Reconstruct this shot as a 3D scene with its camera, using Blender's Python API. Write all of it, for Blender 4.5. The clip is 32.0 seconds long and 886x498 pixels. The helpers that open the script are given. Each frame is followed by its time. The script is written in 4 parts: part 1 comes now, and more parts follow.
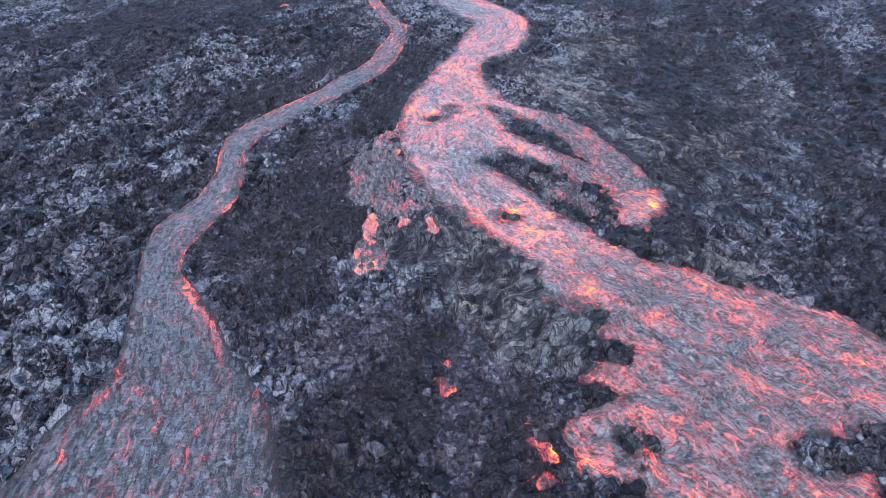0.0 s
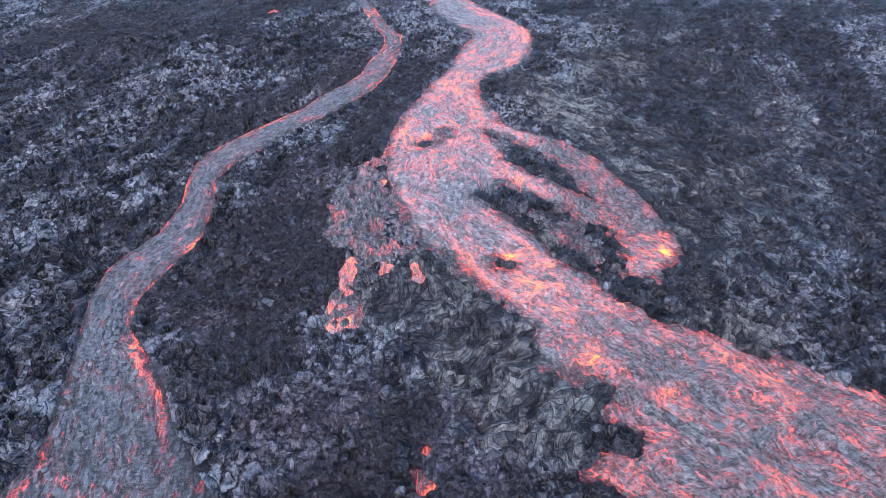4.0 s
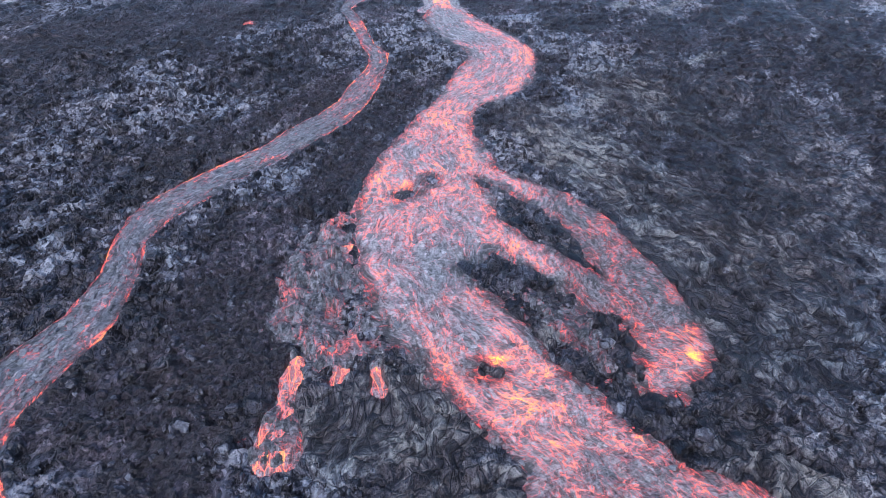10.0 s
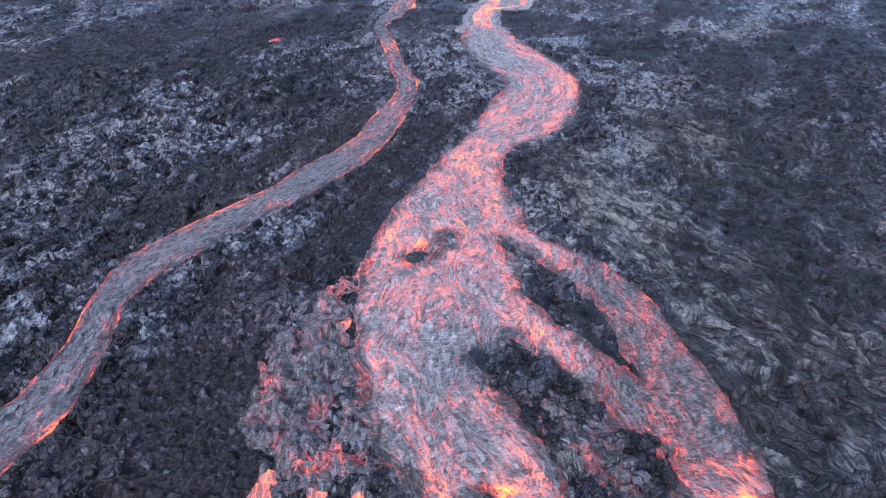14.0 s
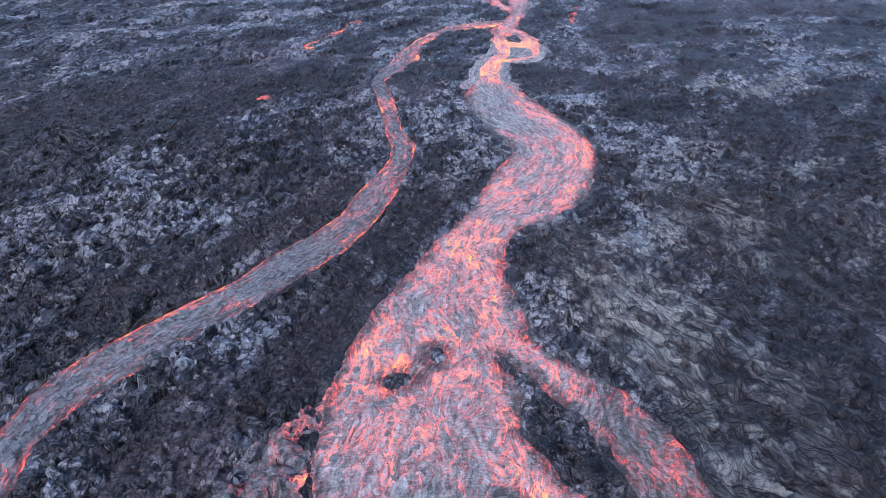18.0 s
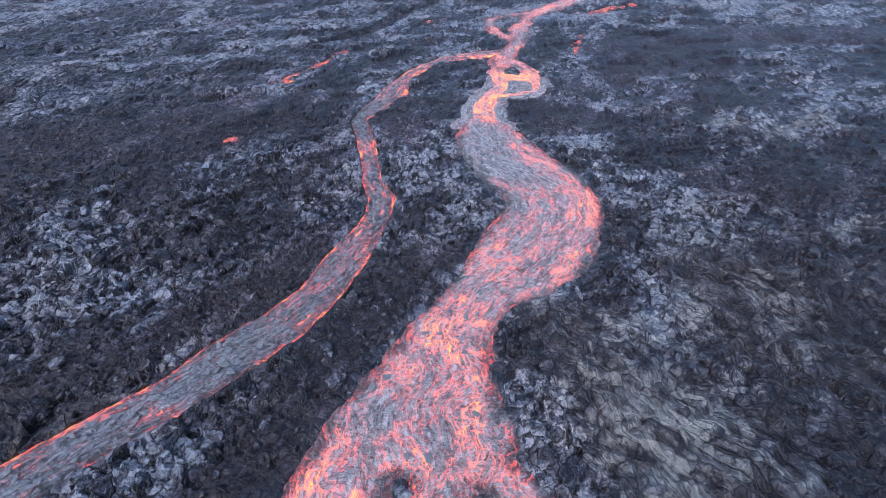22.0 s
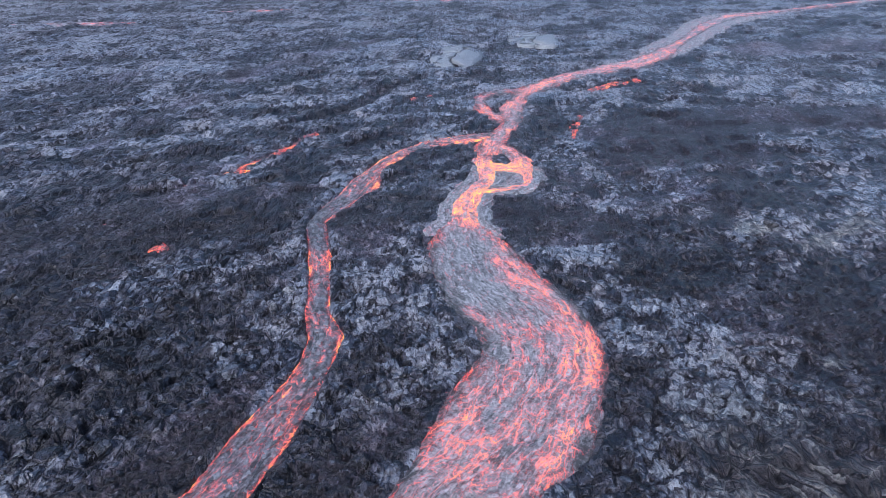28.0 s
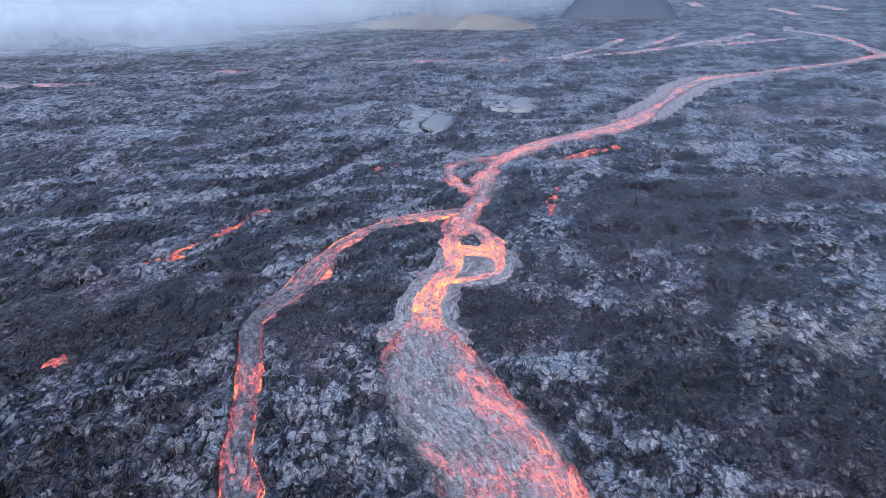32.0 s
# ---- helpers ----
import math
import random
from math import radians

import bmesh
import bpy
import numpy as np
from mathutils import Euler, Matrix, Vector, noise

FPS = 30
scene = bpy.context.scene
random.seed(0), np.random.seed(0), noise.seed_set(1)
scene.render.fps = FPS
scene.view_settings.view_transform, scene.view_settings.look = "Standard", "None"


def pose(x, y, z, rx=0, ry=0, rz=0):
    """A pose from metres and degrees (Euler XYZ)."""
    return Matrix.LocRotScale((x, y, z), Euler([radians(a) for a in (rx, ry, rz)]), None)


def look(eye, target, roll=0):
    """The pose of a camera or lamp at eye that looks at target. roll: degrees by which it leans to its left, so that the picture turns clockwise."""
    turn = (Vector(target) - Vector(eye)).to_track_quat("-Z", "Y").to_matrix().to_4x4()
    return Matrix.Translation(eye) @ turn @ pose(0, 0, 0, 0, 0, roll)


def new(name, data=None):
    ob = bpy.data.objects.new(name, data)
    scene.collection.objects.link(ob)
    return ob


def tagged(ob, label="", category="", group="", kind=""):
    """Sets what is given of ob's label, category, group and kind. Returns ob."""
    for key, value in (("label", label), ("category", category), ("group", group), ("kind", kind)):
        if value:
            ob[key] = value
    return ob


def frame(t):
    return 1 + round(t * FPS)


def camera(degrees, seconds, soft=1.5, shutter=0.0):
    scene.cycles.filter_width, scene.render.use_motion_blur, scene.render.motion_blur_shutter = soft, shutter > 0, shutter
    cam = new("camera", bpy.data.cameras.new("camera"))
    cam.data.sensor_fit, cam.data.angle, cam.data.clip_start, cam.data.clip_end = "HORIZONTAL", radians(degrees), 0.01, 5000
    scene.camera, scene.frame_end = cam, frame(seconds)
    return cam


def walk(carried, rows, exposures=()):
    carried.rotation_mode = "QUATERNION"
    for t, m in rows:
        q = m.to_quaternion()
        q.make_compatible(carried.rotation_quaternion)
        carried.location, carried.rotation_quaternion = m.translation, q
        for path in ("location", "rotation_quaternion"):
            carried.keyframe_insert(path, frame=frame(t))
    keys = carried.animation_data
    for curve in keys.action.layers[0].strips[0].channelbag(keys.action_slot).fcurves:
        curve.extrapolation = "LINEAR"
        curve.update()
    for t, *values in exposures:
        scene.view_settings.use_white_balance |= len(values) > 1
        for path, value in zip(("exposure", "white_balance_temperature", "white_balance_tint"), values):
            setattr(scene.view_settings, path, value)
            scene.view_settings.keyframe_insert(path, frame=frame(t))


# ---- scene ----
# ---- camera and its flight ----
cam = camera(67.81, 32.0, 0.8)
# seconds, place, then heading (to the left of +y), pitch and roll in degrees
FLIGHT = (
    (0, 0.00, 0.00, 59.99, -4.74, -35.93, -0.57),
    (1, 0.81, 3.27, 59.92, -4.74, -35.89, -0.20),
    (2, 1.63, 6.58, 59.83, -4.75, -35.92, 0.09),
    (3, 2.47, 10.07, 59.64, -4.69, -36.01, 0.16),
    (3.5, 2.92, 11.91, 59.50, -4.60, -36.06, 0.19),
    (4, 3.41, 13.80, 59.33, -4.54, -36.11, 0.24),
    (5, 4.45, 17.67, 58.93, -4.45, -36.20, 0.34),
    (5.5, 4.97, 19.65, 58.71, -4.41, -36.25, 0.39),
    (6, 5.48, 21.69, 58.47, -4.36, -36.30, 0.43),
    (7, 6.47, 25.67, 58.03, -4.28, -36.28, 0.57),
    (8, 7.35, 29.64, 57.60, -4.27, -36.31, 0.75),
    (9, 8.26, 33.50, 57.29, -4.24, -36.34, 0.94),
    (10, 9.30, 37.43, 57.12, -3.91, -36.42, 0.82),
    (11, 10.49, 41.38, 57.21, -3.01, -36.37, 0.79),
    (12, 11.69, 45.43, 57.46, -2.07, -36.43, 0.73),
    (12.5, 12.27, 47.53, 57.61, -1.00, -36.46, 0.68),
    (13, 12.83, 49.71, 57.76, 0.19, -36.53, 0.64),
    (14, 13.88, 54.24, 57.97, 0.76, -36.70, 0.66),
    (14.5, 14.36, 56.56, 58.04, 0.88, -36.70, 0.65),
    (15, 14.79, 58.94, 58.09, 0.97, -36.47, 0.61),
    (16, 15.62, 63.79, 58.09, 1.20, -35.70, 0.46),
    (16.5, 16.05, 66.26, 58.01, 1.44, -35.28, 0.36),
    (17, 16.53, 68.78, 57.82, 1.88, -34.90, 0.22),
    (18, 17.46, 73.84, 57.33, 2.74, -34.13, -0.03),
    (19, 18.32, 78.74, 56.84, 3.00, -33.64, -0.18),
    (20, 19.06, 83.56, 56.26, 3.10, -33.21, -0.27),
    (21, 19.87, 88.41, 55.57, 3.36, -32.83, -0.37),
    (22, 20.73, 93.06, 54.97, 3.51, -32.54, -0.40),
    (23, 21.53, 97.60, 54.54, 3.74, -32.03, -0.45),
    (24, 22.35, 102.13, 54.35, 4.03, -31.53, -0.56),
    (25, 23.28, 106.73, 54.19, 4.14, -30.67, -0.68),
    (25.5, 23.68, 109.08, 54.08, 4.13, -30.14, -0.66),
    (26, 24.04, 111.46, 53.94, 4.11, -29.63, -0.58),
    (27, 24.70, 116.25, 53.61, 4.21, -28.68, -0.40),
    (27.5, 25.02, 118.65, 53.47, 4.18, -28.20, -0.33),
    (28, 25.35, 121.06, 53.37, 3.98, -27.69, -0.27),
    (29, 26.01, 125.91, 53.31, 2.86, -26.69, -0.08),
    (30, 26.58, 130.79, 53.29, 2.04, -25.51, 0.05),
    (31, 27.14, 135.61, 53.19, 2.00, -24.32, 0.08),
    (32, 27.81, 140.37, 52.94, 2.12, -23.17, 0.13),
)


def aim(x, y, z, heading, pitch, roll):
    """A camera pose from its place, heading, pitch and roll."""
    h, p = radians(heading), radians(pitch)
    ahead = Vector((-math.sin(h) * math.cos(p), math.cos(h) * math.cos(p), math.sin(p)))
    eye = Vector((x, y, z))
    return look(eye, eye + ahead * 10, roll)


walk(cam, [(t, aim(*rest)) for t, *rest in FLIGHT], exposures=((0, 0.78, 5250, 10), (14, 0.68, 5250, 11), (32, 0.56, 5250, 9)))

# ---- sky, sun and exposure ----
SUN_UP, SUN_TURN = radians(38), radians(200)
world = bpy.data.worlds.new("overcast_sky")
scene.world = world
world.use_nodes = True
wn, wl = world.node_tree.nodes, world.node_tree.links
sky = wn.new("ShaderNodeTexSky")
sky.sky_type = "NISHITA"
sky.sun_disc = False
sky.sun_elevation, sky.sun_rotation = SUN_UP, SUN_TURN
sky.air_density, sky.dust_density = 1.0, 4.0
wl.new(sky.outputs[0], wn["Background"].inputs[0])
wn["Background"].inputs[1].default_value = 0.15
sun = new("sun", bpy.data.lights.new("sun", "SUN"))
sun.data.energy, sun.data.angle, sun.data.color = 1.4, radians(12), (1.0, 0.97, 0.93)
sun.rotation_euler = (math.pi / 2 - SUN_UP, 0, -SUN_TURN + math.pi)


# ---- numbers: lattice noise, broken cells, flow lines ----
RNG = np.random.default_rng(7)
LATTICE = RNG.random((512, 512))


def value(x, y):
    xi, yi = np.floor(x).astype(np.int64), np.floor(y).astype(np.int64)
    u, v = x - xi, y - yi
    u, v = u * u * (3 - 2 * u), v * v * (3 - 2 * v)
    a, b = LATTICE[xi & 511, yi & 511], LATTICE[(xi + 1) & 511, yi & 511]
    c, d = LATTICE[xi & 511, (yi + 1) & 511], LATTICE[(xi + 1) & 511, (yi + 1) & 511]
    return (a + (b - a) * u) * (1 - v) + (c + (d - c) * u) * v


def fbm(x, y, size, octaves=3, shift=0.0):
    """Smooth noise about 0, from -1 to 1, with features of that size in metres."""
    total, amp, gain = 0.0, 0.0, 1.0
    px, py = x / size + shift * 17.3 + 101.7, y / size - shift * 9.1 + 57.3
    for _ in range(octaves):
        total = total + gain * (2 * value(px, py) - 1)
        amp += gain
        gain *= 0.5
        px, py = px * 1.93 + py * 0.31 + 11.1, py * 1.93 - px * 0.31 + 5.7
    return total / amp


def cells(x, y, size, shift=0):
    """Broken plates: way to the plate's middle (two numbers), gap to its rim and three random numbers of its own."""
    px, py = x / size + 300, y / size + 300
    xi, yi = np.floor(px).astype(np.int64), np.floor(py).astype(np.int64)
    best, second = np.full(px.shape, 9.0), np.full(px.shape, 9.0)
    bx, by, ka, kb = (np.zeros(px.shape) for _ in range(4))
    for i in (-1, 0, 1):
        for j in (-1, 0, 1):
            a, b = (xi + i + shift * 37) & 511, (yi + j + shift * 53) & 511
            jx, jy = LATTICE[a, b], LATTICE[b, a]
            dx, dy = px - xi - i - jx, py - yi - j - jy
            d = dx * dx + dy * dy
            near = d < best
            second = np.where(near, best, np.minimum(second, d))
            bx, by = np.where(near, dx, bx), np.where(near, dy, by)
            ka, kb = np.where(near, a, ka), np.where(near, b, kb)
            best = np.where(near, d, best)
    ka, kb = ka.astype(np.int64), kb.astype(np.int64)
    r = [LATTICE[(ka * 3 + n * 91) & 511, (kb * 5 + n * 29) & 511] for n in (1, 2, 3)]
    return bx * size, by * size, (np.sqrt(second) - np.sqrt(best)) * size, r[0], r[1], r[2]


def step(a, b, v):
    v = np.clip((v - a) / (b - a), 0, 1)
    return v * v * (3 - 2 * v)


def chain(rows, x, y):
    """A flow line of (x, y, half width): how far outside its rim each place is, how far along it and to which side of its middle."""
    best = np.full(x.shape, 1e6)
    along, side = np.zeros(x.shape), np.zeros(x.shape)
    run = 0.0
    for (ax, ay, ar), (bx, by, br) in zip(rows, rows[1:]):
        vx, vy = bx - ax, by - ay
        length = math.hypot(vx, vy)
        reach = max(ar, br) + 14
        sel = (x > min(ax, bx) - reach) & (x < max(ax, bx) + reach) & (y > min(ay, by) - reach) & (y < max(ay, by) + reach)
        if sel.any():
            px, py = x[sel] - ax, y[sel] - ay
            h = np.clip((px * vx + py * vy) / length**2, 0, 1)
            ox, oy = px - h * vx, py - h * vy
            d = np.hypot(ox, oy) - (ar + (br - ar) * h)
            old = best[sel]
            near = d < old
            best[sel] = np.where(near, d, old)
            free = np.clip((px * vx + py * vy) / length**2, -1.5, 2.5)
            along[sel] = np.where(near, run + free * length, along[sel])
            side[sel] = np.where(near, (vx * py - vy * px) / length, side[sel])
        run += length
    return best, along, side


# ---- the plan: flow lines of the lava (x, y, half width), from their source downhill ----
RIVER_HEAD = ((305, 605, 7), (260, 566, 5), (212, 534, 4), (174, 509, 4), (151, 494, 5.5), (134, 471, 4.5), (116, 436, 2.8), (102, 410, 3.5),
              (92, 391, 5.5), (80, 376, 6), (69, 367, 6), (58, 358, 5.2), (49, 349, 4.6), (41, 338, 4.2), (35.5, 326, 2.6), (32, 311, 4.2))
RIVER_NECK = ((32, 311, 4.2), (32, 299, 2.8), (29.2, 288, 3.1), (26.6, 279, 3.4), (25.6, 264, 2.9), (25.6, 256, 2.5), (23, 248, 2.6), (21.4, 241, 2.9),
              (21.6, 235, 3.3), (21.8, 228.5, 5.6), (23.6, 221, 8), (26.5, 211.5, 8.4), (31.6, 203.5, 8.6), (33.9, 196.5, 8.2), (33.5, 190.5, 8.3),
              (31.5, 184.7, 9.2), (29.5, 179.5, 9.4), (26, 173.5, 7.6), (21.5, 168, 5.2), (19.2, 163, 5))
RIVER_FAN = ((19.2, 163, 5), (17.5, 158.5, 6), (16, 152.5, 6.8), (15.4, 146.5, 8.8), (15, 140, 11), (13.5, 133, 11.5), (12.5, 126, 11.5), (12, 119, 10.6),
             (10.5, 112, 8.2), (11.5, 104, 7.6), (17, 95.5, 7.6), (21, 88.5, 7.2), (25.5, 81.5, 8), (28, 75.5, 8.8), (33, 70, 8), (38, 65, 11.5),
             (43, 59, 14), (44, 52, 17), (42, 44, 16), (40, 30, 16))
RIVER_LOOPS = (((40, 337, 3), (32, 333.5, 2.2), (25, 329, 2.2), (22.8, 321, 2.2), (24.5, 310, 2.4), (29, 301, 2.6)),
               ((27, 281, 2.6), (31, 275, 2.6), (33.5, 269, 2.4), (34, 263, 2.5), (34.8, 257.5, 1.6), (33.5, 253.5, 1.5), (30, 250.8, 1.5), (26, 249.5, 1.8)),
               ((26, 264.5, 3), (30.5, 263, 2.8), (34, 262.5, 2.6)))
RIVER_ARMS = (((23, 138, 3), (26.5, 133.5, 3), (34, 127, 3.8), (37.5, 120, 4.1), (39, 113, 4.2), (41.5, 106, 4.3), (41.5, 99, 4.8), (41, 92, 4.8), (39, 88.5, 3.2)),
              ((15, 127, 5), (20.5, 120, 4.4), (26, 114.4, 3.4), (31, 109.6, 3.2), (35, 104, 3.5), (39, 100, 3.7)),
              ((33, 52, 4), (25, 54, 2.4), (21.5, 53.6, 1.2)), ((31, 49, 3.5), (24, 49, 2), (19, 47, 1.8), (20.4, 43, 1.6), (22, 41.3, 1)))
STREAM_HEAD = ((27, 288, 2.2), (17.5, 283, 2.6), (11, 279.5, 2.4), (5.7, 273.5, 1.7), (1.7, 266.5, 1.5), (0, 259, 1.8), (-1, 253.5, 2.9), (-2.2, 246, 2.5),
               (-5.6, 237, 1.8), (-6.6, 232, 1.6), (-4.6, 226, 1.9), (-2.7, 219, 1.8), (-0.8, 210.5, 1.5), (1.1, 201.5, 1.7), (3.7, 195.5, 2.4),
               (3.7, 189.7, 2), (2.6, 183.5, 2.5), (0.8, 175.5, 3.4), (-1.4, 167, 3.1), (-4.4, 160, 3.7))
STREAM_TAIL = ((-4.4, 160, 3.7), (-10, 152.5, 3.9), (-14, 146.3, 3.3), (-18.7, 141.5, 3.2), (-23, 136, 3.4), (-27, 130.5, 3.7), (-30.5, 125, 3.3), (-31.3, 118.5, 2.5),
               (-30.5, 111, 2.7), (-31.3, 101.5, 3.6), (-35.5, 93, 4.3), (-36.6, 86.5, 3.2), (-35.8, 80.3, 2.9), (-33.3, 73.7, 4.6), (-31, 67.5, 6),
               (-29, 60.3, 7), (-28.3, 55, 9.6), (-28.4, 48.5, 13), (-28.6, 38, 16))
APRON = ((3.5, 132, 2.2), (2.5, 126, 4), (0, 118, 5.2), (-3.4, 109, 5.6), (-4, 101, 5.6), (-1, 94.5, 4.5), (5, 95, 3))
# cooled crust between the arms, and the pad under the first toe
CRUSTS = (((23, 106.5, 1), (26.5, 101.5, 2.6), (30, 97, 3.4), (32.5, 91, 2.4)), ((-4.8, 86, 1.6), (-5, 81.6, 3.1)))
# lines where the skin is torn open: on the stream's broad foot, and on the fan of the river
STREAM_TEARS = (((-38, 80.3, 0.05), (-36.6, 71.8, 0.05), (-35.7, 65.4, 0.05), (-35.7, 58.1, 0.05), (-37.8, 54.2, 0.05), (-40.3, 50, 0.05)),
                ((-32.8, 78.5, 0.05), (-28.5, 73.3, 0.05), (-25, 67.5, 0.05), (-22.9, 60.5, 0.05), (-21.5, 58.2, 0.05)), ((-36.7, 68.6, 0.05), (-33.2, 65.2, 0.05), (-33.9, 60.6, 0.05)),
                ((-26.1, 61.3, 0.05), (-26.5, 57.3, 0.05)), ((-28.9, 56.7, 0.05), (-27.1, 54.9, 0.05), (-28.9, 51.2, 0.05)), ((-30.4, 50.2, 0.05), (-32, 47.9, 0.05), (-35.7, 47.2, 0.05)),
                ((-34.8, 70.5, 0.05), (-36.7, 69.6, 0.05)), ((-27, 66.7, 0.05), (-25.4, 64.5, 0.05)))
RIVER_TEARS = (((7, 138, 0.1), (4.4, 134, 0.1), (1.9, 126.9, 0.1)), ((21.1, 146.3, 0.1), (21.6, 136.2, 0.1), (20.7, 131.7, 0.1), (21.3, 127.7, 0.1), (24.4, 122.3, 0.1), (27.8, 117.4, 0.1)),
               ((23, 132.9, 0.1), (26.9, 127.9, 0.1), (33.1, 123.5, 0.1), (33.5, 117.6, 0.1)), ((7.7, 131.2, 0.1), (8, 128.7, 0.1), (11.4, 130.3, 0.1), (20, 131.7, 0.1)))
# bare rock that the flow parts round: a line of (x, y, half width)
ISLANDS = (((22, 134.2, 0.4), (26, 128.6, 1.2), (29.4, 121.8, 1.7), (32.8, 116.2, 0.9)), ((17.4, 111, 0.9), (20.7, 108, 1.9), (26, 103.5, 1.6)),
           ((8.8, 130, 1.2), (9.6, 130.3, 1.2)), ((13.9, 135.7, 0.7), (13.9, 134.3, 0.7)), ((27.9, 271, 1.9), (28.2, 268.3, 1.9)),
           ((31.2, 257.2, 1.7), (31.6, 255.2, 1.6)), ((28, 324, 2), (27.2, 318, 2)), ((18.3, 90.5, 0.7), (19.2, 90, 0.7)), ((44, 40.5, 2.2), (54, 41, 3.4), (52, 34, 5)), ((24.6, 45.2, 0.8), (26.2, 44, 1.1)),
           ((27, 100, 1.5), (30, 97, 2.2), (32.3, 91.5, 2.6)))
TOES = (((-4.1, 93.5, 0.7), (-4.3, 90.5, 1.3), (-4.5, 87, 0.9), (-4.8, 84, 1.8), (-4.6, 80.5, 2.7)), ((5.3, 92, 0.5), (5.6, 90, 0.5), (5.8, 88.4, 0.9)),
        ((1.6, 92.6, 0.5), (1.2, 91, 0.8), (0.8, 89.8, 0.8)))
GLOWS = (((-19.8, 288, 0.9), (-24.5, 272.6, 1.0), (-28.3, 262.4, 0.9), (-32.3, 255, 0.7), (-38.4, 248, 0.5)), ((-31, 221, 0.8), (-32.6, 219.5, 0.5)),
         ((-46, 229, 0.6), (-47.5, 227.5, 0.4)), ((2, 320.5, 1.6), (7, 325, 0.8)), ((54.5, 334, 1.4), (59, 335.5, 1.7), (67.6, 346, 1.6), (76, 350, 1.0)),
         ((51.5, 307, 0.5), (47, 284, 0.4)), ((13.9, 46, 0.7), (13.9, 40.5, 1.1)), ((5.2, 58, 0.0), (4.0, 54, 0.0)))
FAR_STREAMS = (((-215, 452, 2.5), (-180, 458, 3), (-158, 463, 2)), ((-140, 500, 2), (-115, 507, 2.5), (-88, 511, 1.5)),
               ((-40, 548, 2), (10, 562, 2.5), (52, 567, 2.5), (90, 584, 3), (121, 634, 3.5), (150, 696, 4)),
               ((90, 575, 2.5), (140, 610, 3.5), (190, 660, 4), (232, 701, 5), (274, 752, 5)),
               ((308, 611, 5), (318, 660, 4), (335, 730, 5), (322, 790, 5), (340, 830, 5)), ((430, 1010, 7), (455, 1150, 9)), ((540, 1120, 10), (560, 1240, 10)),
               ((370, 1200, 10), (392, 1310, 10)), ((150, 640, 3), (186, 700, 3), (214, 758, 3)), ((196, 652, 3), (258, 690, 3.5), (300, 722, 3)))

# pale crumpled skins, tan ropy skins and dark clinker on the field: lines of (x, y, half width)
PALE_LEFT = (((-44.9, 180.9, 2.6), (-44.2, 188.8, 2.6)), ((-38.1, 171.3, 3.2), (-29.7, 163.3, 3.2), (-26.1, 167.9, 3.2)), ((-27.1, 182.6, 1.3), (-24, 188.9, 1.3)),
             ((-35.5, 205.1, 2), (-31.4, 207, 2)), ((-19.2, 191.6, 1.3), (-13.2, 197.9, 1.3)), ((-49.7, 193.5, 1), (-44.3, 196.8, 1)),
             ((-46.7, 115.5, 2), (-42.1, 119.4, 2), (-36.8, 122.9, 2)), ((-41.4, 112, 1.6), (-35.2, 118.4, 1.6)))
PALE_LEFT_MORE = (((-28.7, 116.7, 2), (-22.9, 114.4, 2)), ((-48.9, 182.6, 3), (-41.7, 174.5, 3)), ((-35.1, 167, 2.6), (-29.1, 165.4, 2.6)),
                  ((-30.9, 165.5, 1.5), (-26.4, 160.9, 1.5)), ((-55.2, 166.3, 1.5), (-47.5, 170.2, 1.5)), ((-48.1, 61.7, 2.5), (-46, 70.9, 2.5), (-53.9, 77.6, 2.5)),
                  ((-44.7, 65.3, 1.5), (-42.2, 68.3, 1.5)))
PALE_MID = (((3.8, 213.1, 2.6), (7.8, 212, 2.6)), ((5.3, 201.4, 2), (8.3, 201.5, 2)), ((9.7, 221.5, 2), (12.2, 218.8, 2)),
            ((16.2, 206.4, 2), (20.7, 188.4, 2)), ((3.6, 213.9, 3), (8.2, 208.7, 3)), ((10, 222.2, 2.4), (13.6, 216.4, 2.4)),
            ((16.2, 193, 2), (18.9, 187.2, 2)), ((-0.2, 206.5, 1.5), (-6.7, 204.5, 1.5)), ((5.8, 214.6, 2), (8.7, 209.6, 2)),
            ((3.6, 213.1, 3), (8.4, 212.1, 3)), ((10.5, 221.7, 3), (13.6, 217.5, 3)), ((3.9, 201.9, 2.5), (8.3, 200.2, 2.5)),
            ((-6.1, 204.6, 2), (-4.5, 208, 2)), ((-8.6, 190.2, 2), (-5.1, 189.2, 2)))
PALE_RIGHT = (((37.2, 222.7, 2.8), (44.6, 218.9, 2.8)), ((43.1, 207.7, 2.8), (54.7, 204.9, 2.8)), ((44.6, 198.1, 3.4), (54.5, 193.7, 3.4)),
              ((33.4, 170.4, 1.8), (28.6, 166.4, 1.8)), ((27.1, 149.9, 2.6), (29, 142.4, 2.6)), ((39.3, 222.9, 3.2), (45.9, 223.2, 3.2)),
              ((55.8, 257.3, 2), (61, 256.2, 2)), ((65.7, 250.3, 2), (68.1, 241.6, 2)), ((45.6, 212.4, 3), (56.9, 200.3, 3)),
              ((48.2, 265.3, 3), (53.2, 254.6, 3)), ((43.5, 208.9, 2.5), (56.4, 206.3, 2.5)))
